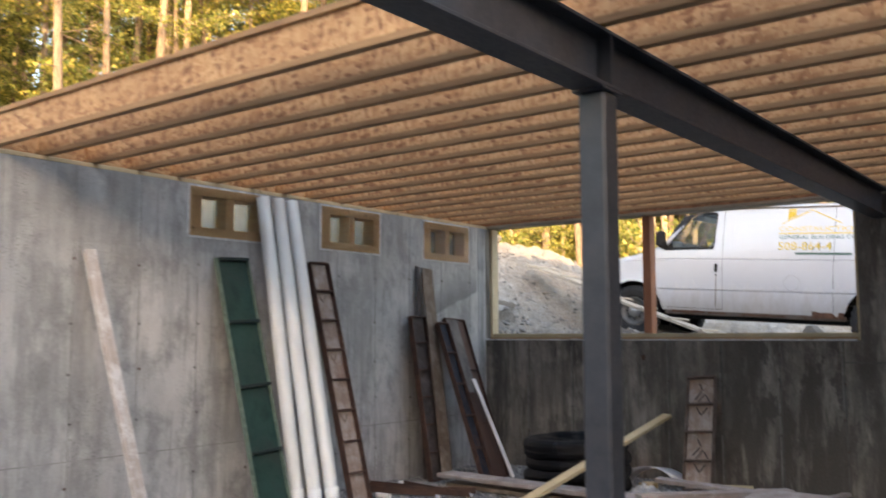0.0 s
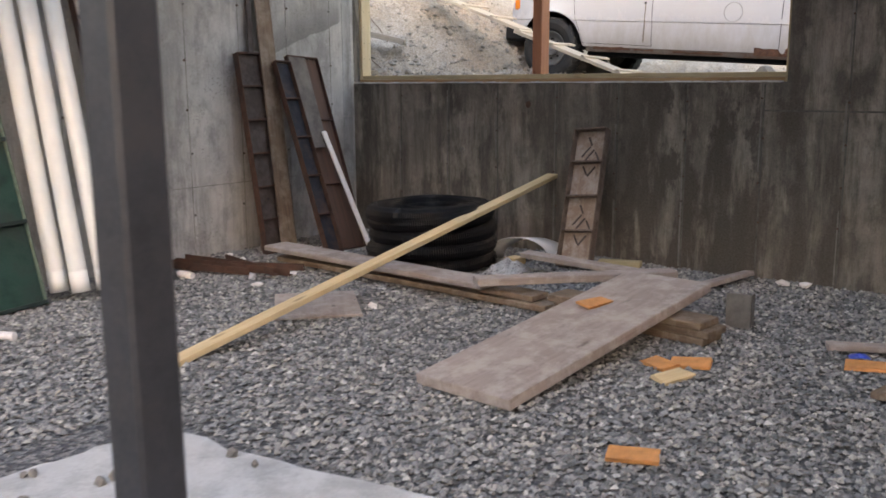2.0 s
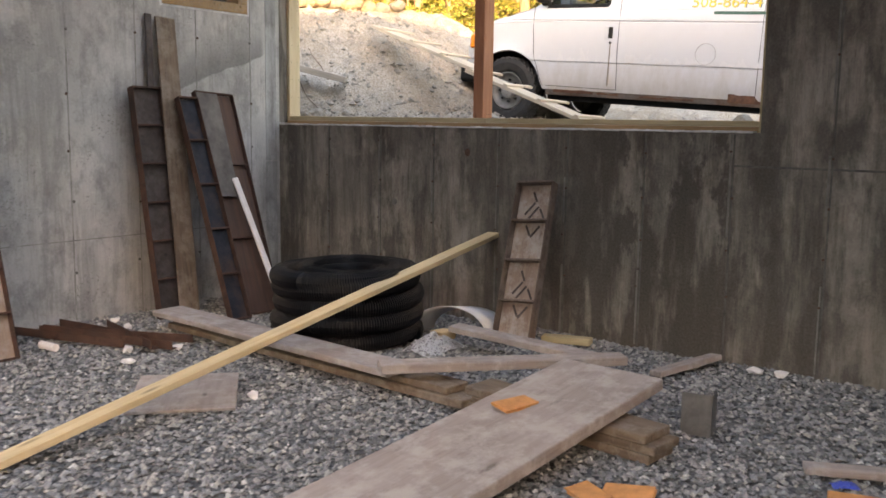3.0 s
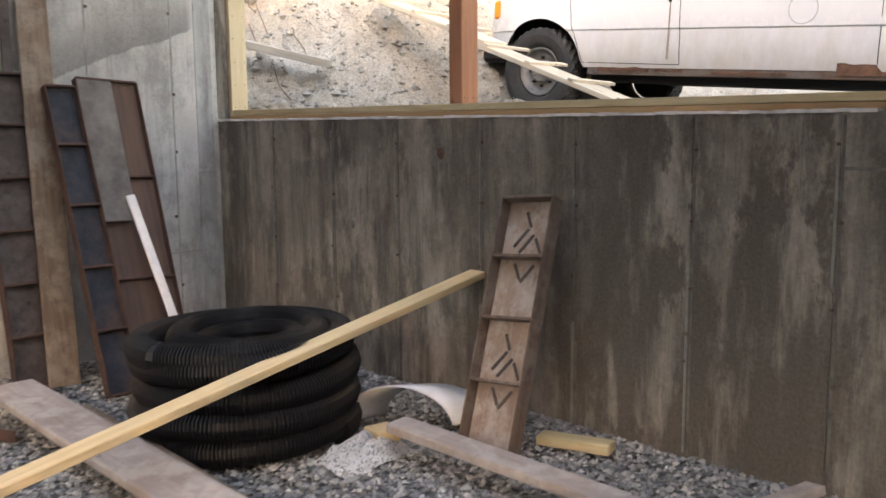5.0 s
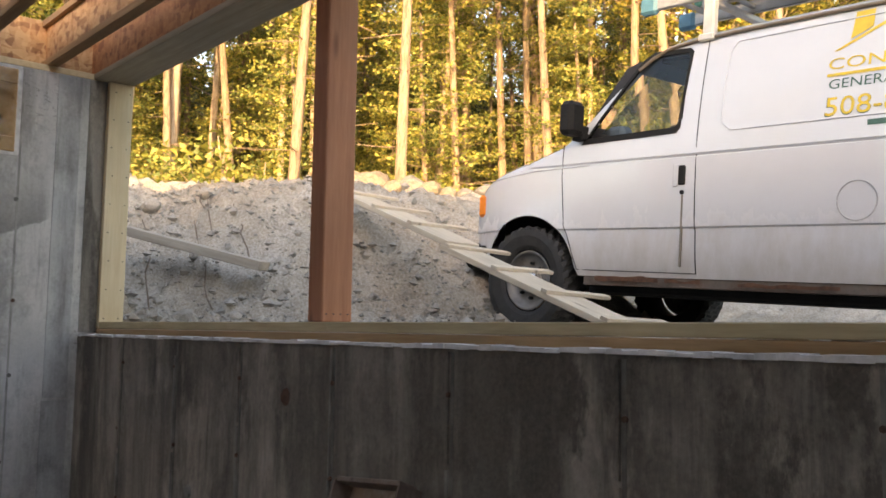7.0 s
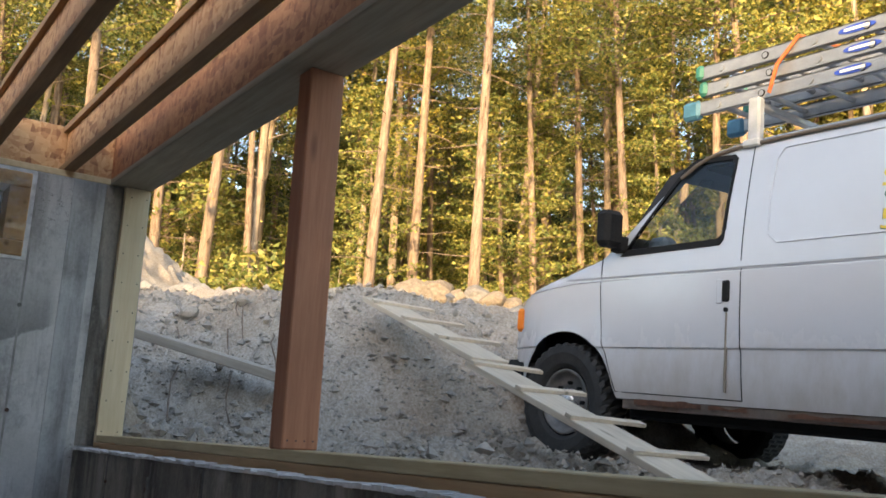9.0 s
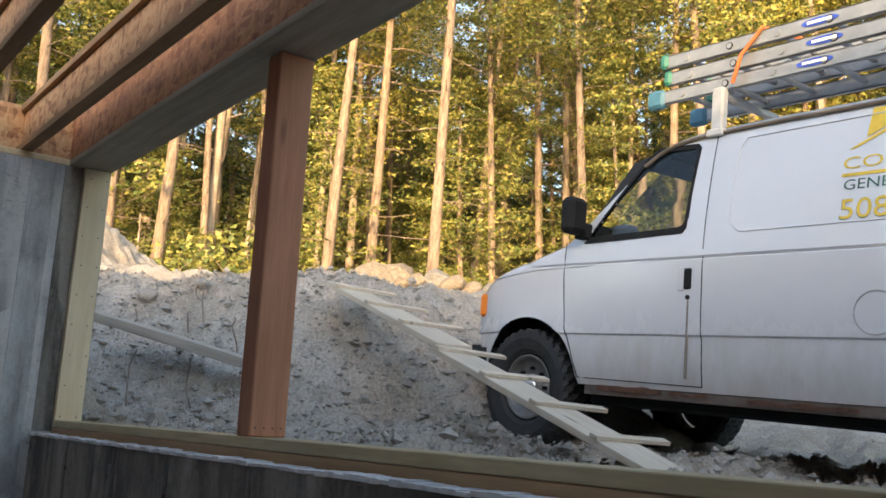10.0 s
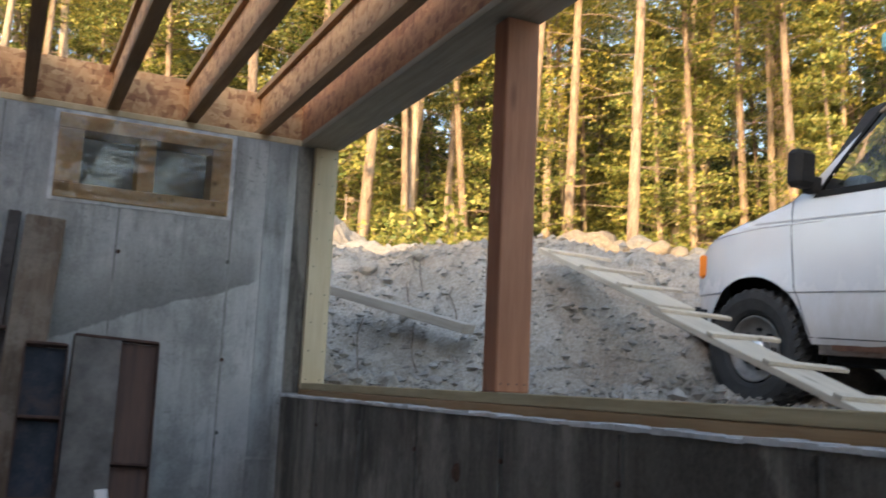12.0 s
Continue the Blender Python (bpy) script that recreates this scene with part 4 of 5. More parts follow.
# rusty angle irons at the wall's foot
for k, (a, b) in enumerate((((-6.45, 7.0, 0.02), (-5.35, 7.55, 0.02)), ((-6.5, 7.2, 0.03), (-5.6, 7.35, 0.02)), ((-6.3, 6.95, 0.06), (-5.25, 7.3, 0.03)), ((-6.42, 6.8, 0.05), (-5.55, 7.12, 0.03)), ((-6.2, 7.42, 0.03), (-5.3, 7.18, 0.045)))):
    m, L = lean(a, b, (0, 1, 0))
    bm = box(0, L, -0.03, 0.03, 0, 0.006)
    add_box(bm, 0, L, -0.03, -0.024, 0.006, 0.06)
    ob = part("angle_iron", bm, M_RUST)
    ob.matrix_world = m
    tagged(ob, "rust-brown angle iron lying at the wall's foot", "angle iron", "angle irons")
r = random.Random(44)
for k in range(11):
    x, y = r.uniform(-3.5, -2.0), r.uniform(3.75, 4.6)
    bm = bmesh.new()
    bmesh.ops.create_icosphere(bm, subdivisions=1, radius=r.uniform(0.016, 0.03))
    jitter(bm, 0.006, 90 + k)
    ob = part("pebble", bm, M_ROCKGREY)
    ob.matrix_world = pose(x, y, 0.043, 0, 0, 70 * k)
    tagged(ob, "loose grey pebble lying on the concrete pad", "pebble", "pebbles on the pad")


# ---- white cargo van, nose slightly up on the sloping yard ----
def van_paint():
    n = Nodes("van_paint")
    sep = n.node("ShaderNodeSeparateXYZ", Vector=n.obj)
    nz = n.noise(n.scaled(3, 3, 1.2), 2.5, 7, 0.7)
    add = n.node("ShaderNodeMath")
    add.operation = "MULTIPLY_ADD"
    n.t.links.new(nz, add.inputs[0])
    add.inputs[1].default_value = -0.75
    n.t.links.new(sep.outputs["Z"], add.inputs[2])
    dirt = n.ramp(add.outputs[0], [(0.02, (0.75, 0.75, 0.75)), (0.45, (0, 0, 0))])
    c = n.mix(dirt, (0.52, 0.54, 0.585), (0.33, 0.29, 0.25))
    c = n.mix(0.08, c, n.ramp(n.noise(n.obj, 6, 5), [(0.3, (0.48, 0.48, 0.49)), (0.7, (0.72, 0.72, 0.73))]))
    r = n.ramp(dirt, [(0.0, grey(0.24)), (0.7, grey(0.6))])
    n.b.inputs["Coat Weight"].default_value = 0.7
    n.b.inputs["Coat Roughness"].default_value = 0.06
    return n.out(c, r, n.noise(n.obj, 3, 2), 0.02, 0.01, 0.0, 0.6)


M_VANP = van_paint()
van = thing("cargo_van", "white cargo van with gold lettering and roof rack", "van", pose(-4.55, 13.45, 1.55, 0, 3.55, 0))
WH = ((-1.37, 0.385), (2.12, 0.385))


def interp(x, table):
    xs2, ys2 = zip(*table)
    return float(np.interp(x, xs2, ys2))


def van_top(u):
    return interp(u, [(-2.07, 0.95), (-2.03, 1.05), (-1.93, 1.13), (-1.75, 1.19), (-1.4, 1.27), (-1.08, 1.36), (-0.95, 1.45), (-0.45, 1.90), (-0.3, 1.965), (-0.1, 1.99), (0.3, 2.0), (3.1, 2.0), (3.3, 1.96), (3.42, 1.8)])


def van_low(u):
    z = 0.43 if u > -1.7 else 0.43 + 0.12 * min(1, (-1.7 - u) / 0.2)
    for wx, wz in WH:
        if abs(u - wx) < 0.46:
            z = max(z, wz + math.sqrt(0.46 ** 2 - (u - wx) ** 2))
    return z


def van_half(u, h):
    w = 1.0
    if h > 1.18:
        w -= 0.13 * ((h - 1.18) / 0.8) ** 1.5
    if h < 0.74:
        w -= 0.012 + 0.04 * max(0, (0.62 - h) / 0.3) ** 2
    if u < -1.45:
        w -= 0.17 * ((-1.45 - u) / 0.6) ** 2.2
    if u > 3.1:
        w -= 0.08 * ((u - 3.1) / 0.35) ** 2
    for wx, wz in WH:
        d = math.hypot(u - wx, h - wz)
        if 0.44 < d < 0.53 and h > 0.4:
            w += 0.012
    if abs(h - 1.18) < 0.012:
        w -= 0.010
    return w


SIDE_WIN = [(-0.88, 1.335), (-0.16, 1.347), (-0.135, 1.375), (-0.115, 1.835), (-0.14, 1.86), (-0.40, 1.875), (-0.48, 1.83)]


def inside(poly, x, y):
    ok = False
    for (x0, y0), (x1, y1) in zip(poly, poly[1:] + poly[:1]):
        if (y0 > y) != (y1 > y) and x < (x1 - x0) * (y - y0) / (y1 - y0) + x0:
            ok = not ok
    return ok


us = lines((-2.07, -1.1, 30), (-1.1, 0.15, 42), (0.15, 1.6, 14), (1.6, 2.7, 30), (2.7, 3.42, 12)) + [3.42]
rows = [0.0, 0.48, 0.55, 0.62, 0.70, 0.735, 0.745, 0.82, 0.92, 1.02, 1.10, 1.168, 1.18, 1.192, 1.25, 1.30] + [1.33 + 0.028 * k for k in range(21)]
vv, ff, ids = [], [], []
cols = []
for u in us:
    zt, zl = van_top(u), van_low(u)
    ze = zt - 0.085
    pts = []
    for h in rows:
        h2 = min(max(h, zl), max(ze, zl + 0.01))
        pts.append((-van_half(u, h2), h2))
    we = van_half(u, max(ze, zl + 0.01))
    for th in (25, 50, 75, 90):
        a = radians(th)
        pts.append((-(we - 0.13 * (1 - math.cos(a))), ze + 0.07 * math.sin(a)))
    pts.append((-we * 0.5, zt - 0.005))
    pts.append((0.0, zt))
    full = pts + [(-w, h) for w, h in pts[-2::-1]]
    cols.append([(u, w, h) for w, h in full])
npt = len(cols[0])
verts = [p for c2 in cols for p in c2]
faces = []
for i in range(len(us) - 1):
    for k in range(npt - 1):
        q = (i * npt + k, (i + 1) * npt + k, (i + 1) * npt + k + 1, i * npt + k + 1)
        cu = sum(verts[j][0] for j in q) / 4
        cw = sum(verts[j][1] for j in q) / 4
        ch = sum(verts[j][2] for j in q) / 4
        if abs(cw) > 0.83 and inside(SIDE_WIN, cu, ch):
            continue
        if -0.91 < cu < -0.56 and abs(cw) < 0.74 and ch > van_top(cu) - 0.06:
            continue
        faces.append(q)
faces.append(tuple(range(npt)))
faces.append(tuple((len(us) - 1) * npt + k for k in range(npt))[::-1])
bm = bmesh.new()
bv = [bm.verts.new(v) for v in verts]
for q in faces:
    try:
        bm.faces.new([bv[j] for j in q])
    except ValueError:
        pass
bmesh.ops.remove_doubles(bm, verts=bm.verts, dist=0.0008)
bmesh.ops.dissolve_degenerate(bm, dist=0.0005, edges=bm.edges)
bmesh.ops.recalc_face_normals(bm, faces=bm.faces)
body = part("body", bm, M_VANP, van, smooth=True)
es = body.modifiers.new("crisp", "EDGE_SPLIT")
es.split_angle = radians(28)


def skin(poly_pts, off, s=-1):
    return [(u, s * (van_half(u, h) + off), h) for u, h in poly_pts]


def seam(pts, name="door_seam", wide=0.006, mat=None, off=0.001, s=-1):
    dense = []
    for (a, b), (c2, d) in zip(pts, pts[1:]):
        for k in range(12):
            dense.append((a + (c2 - a) * k / 12, b + (d - b) * k / 12))
    dense.append(pts[-1])
    v, f2 = sweep(skin(dense, off, s), wide / 2, 6)
    return part_data(name, v, f2, mat or M_BLACK, body, "")


def ring_poly(poly, grow):
    cx = sum(p[0] for p in poly) / len(poly)
    cy = sum(p[1] for p in poly) / len(poly)
    return [(cx + (x - cx) * (1 + grow * 0.5 / abs(0.45)), cy + (y - cy) * (1 + grow / 0.55)) for x, y in poly]


def fine_poly(poly, n=6):
    out = []
    for (a, b), (c2, d) in zip(poly, poly[1:] + poly[:1]):
        out += [(a + (c2 - a) * k / n, b + (d - b) * k / n) for k in range(n)]
    return out


for s in (-1, 1):
    inner, outer = fine_poly(ring_poly(SIDE_WIN, -0.035)), fine_poly(ring_poly(SIDE_WIN, 0.04))
    n2 = len(inner)
    vs = skin(inner, 0.006, s) + skin(outer, 0.006, s) + skin(inner, -0.012, s) + skin(outer, -0.012, s)
    fs = []
    for k in range(n2):
        k2 = (k + 1) % n2
        fs += [(k, k2, n2 + k2, n2 + k), (k, k2, 2 * n2 + k2, 2 * n2 + k), (n2 + k, n2 + k2, 3 * n2 + k2, 3 * n2 + k)]
    win = part_data("side_window", vs, fs, M_BLACK, van, "black rubber window surround")
    gl = part_data("pane", skin(inner, -0.004, s), [tuple(range(n2))], M_VANGLASS, win, "glass side window")
    gl.visible_shadow = False
for s in (-1, 1):
    inner, outer = fine_poly(ring_poly(SIDE_WIN, 0.02)), fine_poly(ring_poly(SIDE_WIN, 0.42))
    n2 = len(inner)
    outer = [(min(max(u, -1.0), 0.12), min(max(h, 0.75), 1.86)) for u, h in outer]
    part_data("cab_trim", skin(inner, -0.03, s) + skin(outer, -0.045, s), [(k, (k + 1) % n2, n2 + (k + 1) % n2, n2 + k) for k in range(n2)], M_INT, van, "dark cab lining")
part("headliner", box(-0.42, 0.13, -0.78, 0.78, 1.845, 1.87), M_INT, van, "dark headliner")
wn2 = [(u, w, van_top(u) + 0.012 - 0.03 * (w / 0.72) ** 2) for u, w in ((-0.95, -0.72), (-0.95, -0.3), (-0.95, 0.3), (-0.95, 0.72), (-0.52, 0.68), (-0.52, 0.3), (-0.52, -0.3), (-0.52, -0.68))]
gl = part_data("windscreen", wn2, [(0, 1, 6, 7), (1, 2, 5, 6), (2, 3, 4, 5)], M_VANGLASS, van, "raked tinted windscreen")
gl.visible_shadow = False
# seams: door, cargo door, creases, hood
seam([(-1.06, 1.33), (-1.06, 1.10), (-1.03, 0.80), (-0.90, 0.47)])
seam([(-0.005, 1.95), (0.0, 1.4), (0.005, 0.9), (0.02, 0.46)])
seam([(-0.90, 0.47), (0.02, 0.46)])
seam([(-1.80, 1.115), (-1.3, 1.16), (-0.0, 1.18), (3.3, 1.18)], "belt_line", 0.007, plain("seam_grey", (0.30, 0.31, 0.34), 0.5))
seam([(0.16, 1.80), (0.15, 1.60), (0.16, 1.36), (0.22, 1.31), (1.5, 1.31)], "pressed_panel_line", 0.008, M_VANP, 0.003)
seam([(0.16, 1.80), (0.2, 1.86), (1.5, 1.87)], "pressed_panel_line", 0.008, M_VANP, 0.003)
seam([(1.52, 1.95), (1.52, 0.46)])
gut, gf = sweep([(u, -(van_half(u, van_top(u) - 0.085) + 0.008), van_top(u) - 0.075) for u in np.linspace(-0.5, 3.3, 40)], 0.012, 6)
part_data("rain_gutter", gut, gf, plain("gutter_grimy", (0.16, 0.12, 0.09), 0.7), body, "grimy rain gutter")
# rocker, rust, bumper, lamps
part("rocker_panel", box(-0.86, 1.68, -0.965, -0.90, 0.37, 0.432, 0.006), M_ROCKER, van, "dark rust-stained rocker panel")
# wide slab coloured black to paint in the shadow under the van
part("underbody", box(-0.88, 1.66, -0.89, 0.89, 0.31, 0.384, 0.02), M_BLACK, van, "frame rails and floor, blackened as the shadow under the van")
rr = random.Random(2)
for a, b, h0, h1 in ((-0.75, -0.25, 0.40, 0.452), (-0.2, 0.05, 0.40, 0.44), (1.25, 1.66, 0.40, 0.50), (0.3, 0.9, 0.39, 0.43)):
    vs, n3 = [], 14
    for k in range(n3 + 1):
        u = a + (b - a) * k / n3
        vs.append((u, -(van_half(u, 0.44) + 0.004), h0 + 0.006 * noise.noise(Vector((u * 11, 3, 0)))))
        vs.append((u, -(van_half(u, 0.46) + 0.004), h1 - 0.02 + 0.018 * noise.noise(Vector((u * 9, 0, 0)))))
    part_data("rust_patch", vs, [(2 * k, 2 * k + 2, 2 * k + 3, 2 * k + 1) for k in range(n3)], M_RUSTVAN, body, "flaking rust along the sill")
bm = box(-2.15, -1.86, -0.86, 0.86, 0.46, 0.66, 0.03)
add_box(bm, -2.1, -1.70, -0.93, -0.82, 0.47, 0.64, 0.03)
add_box(bm, -2.1, -1.70, 0.82, 0.93, 0.47, 0.64, 0.03)
part("front_bumper", bm, M_BLACK, van, "dark front bumper")
part("rear_bumper", box(3.36, 3.5, -0.92, 0.92, 0.42, 0.60, 0.02), M_BLACK, van, "dark rear bumper")
for s in (-1, 1):
    bm = box(-1.995, -1.88, *sorted((s * 0.80, s * 0.908)), 0.86, 1.03, 0.02)
    part("turn_signal", bm, M_AMBER, van, "amber turn signal")
part("underbody", box(-1.75, 3.2, -0.62, 0.62, 0.39, 0.60, 0.02), M_BLACK, van, "dark underbody")
part("wheel_well", box(-1.95, 3.3, -0.66, 0.66, 0.60, 0.90, 0.02), M_BLACK, van, "dark wheel well lining")


def lathe(profile, seg, y0):
    vs, fs, n4 = [], [], len(profile)
    for k in range(seg):
        a = 2 * math.pi * k / seg
        for r2, y in profile:
            vs.append((r2 * math.cos(a), y0 + y, r2 * math.sin(a)))
    for k in range(seg):
        for j in range(n4 - 1):
            k2 = (k + 1) % seg
            fs.append((k * n4 + j, k2 * n4 + j, k2 * n4 + j + 1, k * n4 + j + 1))
    return vs, fs


def wheel(u, h, s):
    w = new("wheel")
    w.parent = van
    w.location = (u, s * 0.88, h)
    if s > 0:
        w.rotation_euler = (0, 0, math.pi)
    seg, prof = 120, [(0.215, 0.10), (0.225, -0.085), (0.25, -0.105), (0.32, -0.125), (0.36, -0.118), (0.376, -0.095), (0.376, -0.05), (0.376, 0.0), (0.376, 0.05), (0.376, 0.095), (0.35, 0.12), (0.215, 0.10)]
    v, f2 = lathe(prof, seg, 0)
    n4 = len(prof)
    bm = bmesh.new()
    for i, q in enumerate(v):
        k, j = divmod(i, n4)
        up = 0.014 if 4 <= j <= 9 and (k + (j % 2) * 2) % 4 < 2 else 0.0
        bm.verts.new(Vector(q) + Vector((q[0], 0, q[2])).normalized() * up)
    bm.verts.ensure_lookup_table()
    for q in f2:
        bm.faces.new([bm.verts[j] for j in q])
    part("tyre", bm, M_TYRE, w, "black tyre with chunky tread")
    v, f2 = lathe([(0.215, -0.085), (0.20, -0.09), (0.19, -0.05), (0.15, -0.03), (0.10, -0.03), (0.0, -0.03)], 36, 0)
    part_data("rim", v, f2, M_RIM, w, "grimy steel rim", smooth=True)
    v, f2 = lathe([(0.088, -0.028), (0.085, -0.085), (0.075, -0.10), (0.0, -0.105)], 24, 0)
    part_data("hub_cap", v, f2, M_CHROME, w, "bright round hub cap", smooth=True)
    for k in range(8):
        a = 2 * math.pi * k / 8
        part("lug_nut", cyl(Matrix.Translation((0.125 * math.cos(a), -0.045, 0.125 * math.sin(a))) @ pose(0, 0, 0, 90, 0, 0), 0.012, 0.012, 0.03, 6), M_BLACK, w)


for u, h in WH:
    for s in (-1, 1):
        wheel(u, h, s)
# mirror, handle, filler cap
bm = box(-0.96, -0.84, -1.19, -1.03, 1.36, 1.59, 0.03)
mir = part("door_mirror", bm, M_BLACK, van, "black door mirror")
part("mirror_arm", box(-0.95, -0.86, -1.05, -0.93, 1.34, 1.44, 0.01), M_BLACK, mir)
hd = part("door_handle", box(-0.115, -0.065, -1.012, -0.985, 1.00, 1.12, 0.008), M_BLACK, van, "black recessed door handle")
part("handle_recess", box(-0.155, -0.112, -1.006, -0.99, 0.99, 1.13, 0.006), M_VANP, hd)
part("key_lock", cyl(pose(-0.085, -1.0, 0.955, 90, 0, 0), 0.014, 0.014, 0.016, 12), M_BLACK, hd)
v, f2 = sweep([(0.98 + 0.105 * math.cos(a), -(van_half(1, 0.86) + 0.002), 0.865 + 0.105 * math.sin(a)) for a in np.linspace(0, 2 * math.pi, 40)], 0.004, 6)
part_data("filler_cap", v, f2, plain("cap_line", (0.30, 0.31, 0.33), 0.5), body, "round fuel filler outline")
part("grime_run", box(-0.089, -0.077, -1.003, -0.99, 0.50, 0.94, 0.001), plain("grime", (0.20, 0.17, 0.14), 0.8), body, "dirty run below the lock")
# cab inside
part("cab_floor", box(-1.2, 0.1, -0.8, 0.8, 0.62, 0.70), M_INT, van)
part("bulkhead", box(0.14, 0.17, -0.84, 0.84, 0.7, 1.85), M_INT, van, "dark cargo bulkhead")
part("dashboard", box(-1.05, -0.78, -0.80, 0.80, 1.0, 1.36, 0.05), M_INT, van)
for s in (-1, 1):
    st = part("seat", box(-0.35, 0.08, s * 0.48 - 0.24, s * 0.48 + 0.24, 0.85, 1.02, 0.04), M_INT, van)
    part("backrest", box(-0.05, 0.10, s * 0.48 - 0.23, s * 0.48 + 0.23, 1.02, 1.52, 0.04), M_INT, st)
# pale block added behind the pane in place of the mirror's reflection
part("pane_reflection", box(-0.86, -0.70, -0.80, -0.66, 1.33, 1.46, 0.03), M_REFLBLUE, van, "pale blue block standing in for a reflection in the window")
v, f2 = sweep([(-0.56 + 0.10 * math.sin(a), -0.46 + 0.19 * math.cos(a), 1.30 + 0.17 * math.sin(a)) for a in np.linspace(0, 2 * math.pi, 32)], 0.016, 8)
part_data("steering_wheel", v, f2, M_BLACK, van, "black steering wheel")


# lettering
def lettering(text, u, h, size, mat, name="lettering", stretch=1.0, off=0.004, label=""):
    cu = bpy.data.curves.new(name, "FONT")
    cu.body, cu.size, cu.extrude = text, size, 0.0
    cu.resolution_u = 3
    ob = bpy.data.objects.new(name, cu)
    scene.collection.objects.link(ob)
    dg = bpy.context.evaluated_depsgraph_get()
    me = bpy.data.meshes.new_from_object(ob.evaluated_get(dg))
    bpy.data.objects.remove(ob)
    for v in me.vertices:
        x, y = v.co.x * stretch + u, v.co.y + h
        v.co = (x, -(van_half(x, y) + off), y)
    me.materials.clear()
    me.materials.append(mat)
    o2 = new(name, me)
    o2.parent = body
    if label:
        o2["label"] = label
    return o2


lettering("508-864-4", 0.775, 1.322, 0.155, M_DKGREEN, "phone_number", 1.13, 0.003, "gold phone number outlined in green")
lettering("508-864-4", 0.780, 1.326, 0.147, M_GOLD, "phone_number", 1.165, 0.006, "gold phone number")
lettering("GENERAL BUILDING CO", 0.79, 1.475, 0.078, M_DKGREEN, "lettering", 1.2, 0.004, "dark green block lettering")
lettering("CONSTRUCTION", 0.775, 1.585, 0.092, M_GOLD, "lettering", 1.5, 0.004, "gold spaced lettering")
part_data("lettering_bar", skin([(0.78, 1.545), (2.1, 1.545), (2.1, 1.562), (0.78, 1.562)], 0.005), [(0, 1, 2, 3)], M_GOLD, body, "gold underline")
part_data("lettering_bar", skin([(1.02, 1.255), (1.75, 1.255), (1.75, 1.285), (1.02, 1.285)], 0.004), [(0, 1, 2, 3)], M_DKGREEN, body, "dark green web address line")
part_data("logo_shape", skin([(0.80, 1.69), (1.20, 1.89), (1.22, 1.875), (0.83, 1.69)], 0.004), [(0, 1, 2, 3)], M_GOLD, body, "gold roof outline")
part_data("logo_shape", skin([(1.20, 1.89), (1.62, 1.69), (1.59, 1.69), (1.20, 1.875)], 0.0045), [(0, 1, 2, 3)], M_GOLD, body, "gold roof outline")
part_data("logo_shape", skin([(0.885, 1.745), (1.00, 1.80), (1.00, 1.90), (0.90, 1.90)], 0.005), [(0, 1, 2, 3)], M_GOLD, body, "gold chimney shape")

# roof rack and ladders
VM = van.matrix_world.copy()
for u in (-0.02, 1.7, 3.0):
    rk = part("rack_bracket", box(u - 0.04, u + 0.04, -0.90, -0.84, 1.93, 2.20, 0.012), M_RACKW, van, "white roof rack bracket")
    part("rack_bar", box(u - 0.025, u + 0.025, -0.84, 0.84, 2.14, 2.18, 0.006), M_ALU, rk)
    part("rack_foot", box(u - 0.055, u + 0.055, -0.92, -0.82, 1.90, 1.945, 0.008), M_VANDIRT, rk)


def ladder(z, u0, y0, tip):
    e = thing("extension_ladder", "aluminium extension ladder strapped on the roof rack", "ladder", VM @ Matrix.Translation((u0, y0, z)), "ladders on the van")
    for w, nm in ((0.0, "rail"), (0.43, "rail")):
        bm = box(0, 3.5, w, w + 0.006, 0, 0.085, 0.001)
        add_box(bm, 0, 3.5, w, w + 0.028, 0.078, 0.085)
        add_box(bm, 0, 3.5, w, w + 0.028, 0, 0.007)
        part(nm, bm, M_ALU, e, "ladder rail")
    for k in range(11):
        part("rung", cyl(Matrix.Translation((0.16 + 0.305 * k, 0.218, 0.042)) @ pose(0, 0, 0, 90, 0, 0), 0.017, 0.017, 0.45, 10), M_ALU, e, "round rung")
        part("rung_end", cyl(Matrix.Translation((0.16 + 0.305 * k, -0.002, 0.042)) @ pose(0, 0, 0, 90, 0, 0), 0.022, 0.022, 0.008, 14), M_BLACK if k % 2 else M_ALU, e, "rung end plug")
    bm = cyl(pose(0, 0, 0, 90, 0, 0), 1, 1, 1, 24)
    bmesh.ops.transform(bm, matrix=Matrix.Translation((1.02, -0.004, 0.045)) @ Matrix.Diagonal((0.105, 0.004, 0.022, 1)), verts=bm.verts)
    bdg = part("badge", bm, M_BLUE, e, "blue oval badge")
    part("badge_bar", box(0.95, 1.09, -0.009, -0.0065, 0.037, 0.053), M_PVC, bdg)
    for w in (0.0, 0.43):
        part("end_cap", box(-0.10 if tip else -0.03, 0.03, w - 0.02, w + 0.045, -0.02 if tip else 0.0, 0.095, 0.018), M_BLUETIP if tip else M_TEAL, e, "padded end cap" if tip else "teal rail guard")
    return e


ladder(2.185, -0.46, -0.86, True)
ladder(2.29, -0.40, -0.875, False)
ladder(2.395, -0.42, -0.89, False)
st2, sf2 = sweep([(0.08, -0.90, 2.20), (0.14, -0.915, 2.35), (0.26, -0.90, 2.49), (0.32, -0.6, 2.50), (0.36, -0.4, 2.49)], 0.012, 6)
ob = part_data("ratchet_strap", st2, sf2, M_STRAP)
ob.matrix_world = VM
tagged(ob, "orange ratchet strap holding the ladders", "strap")

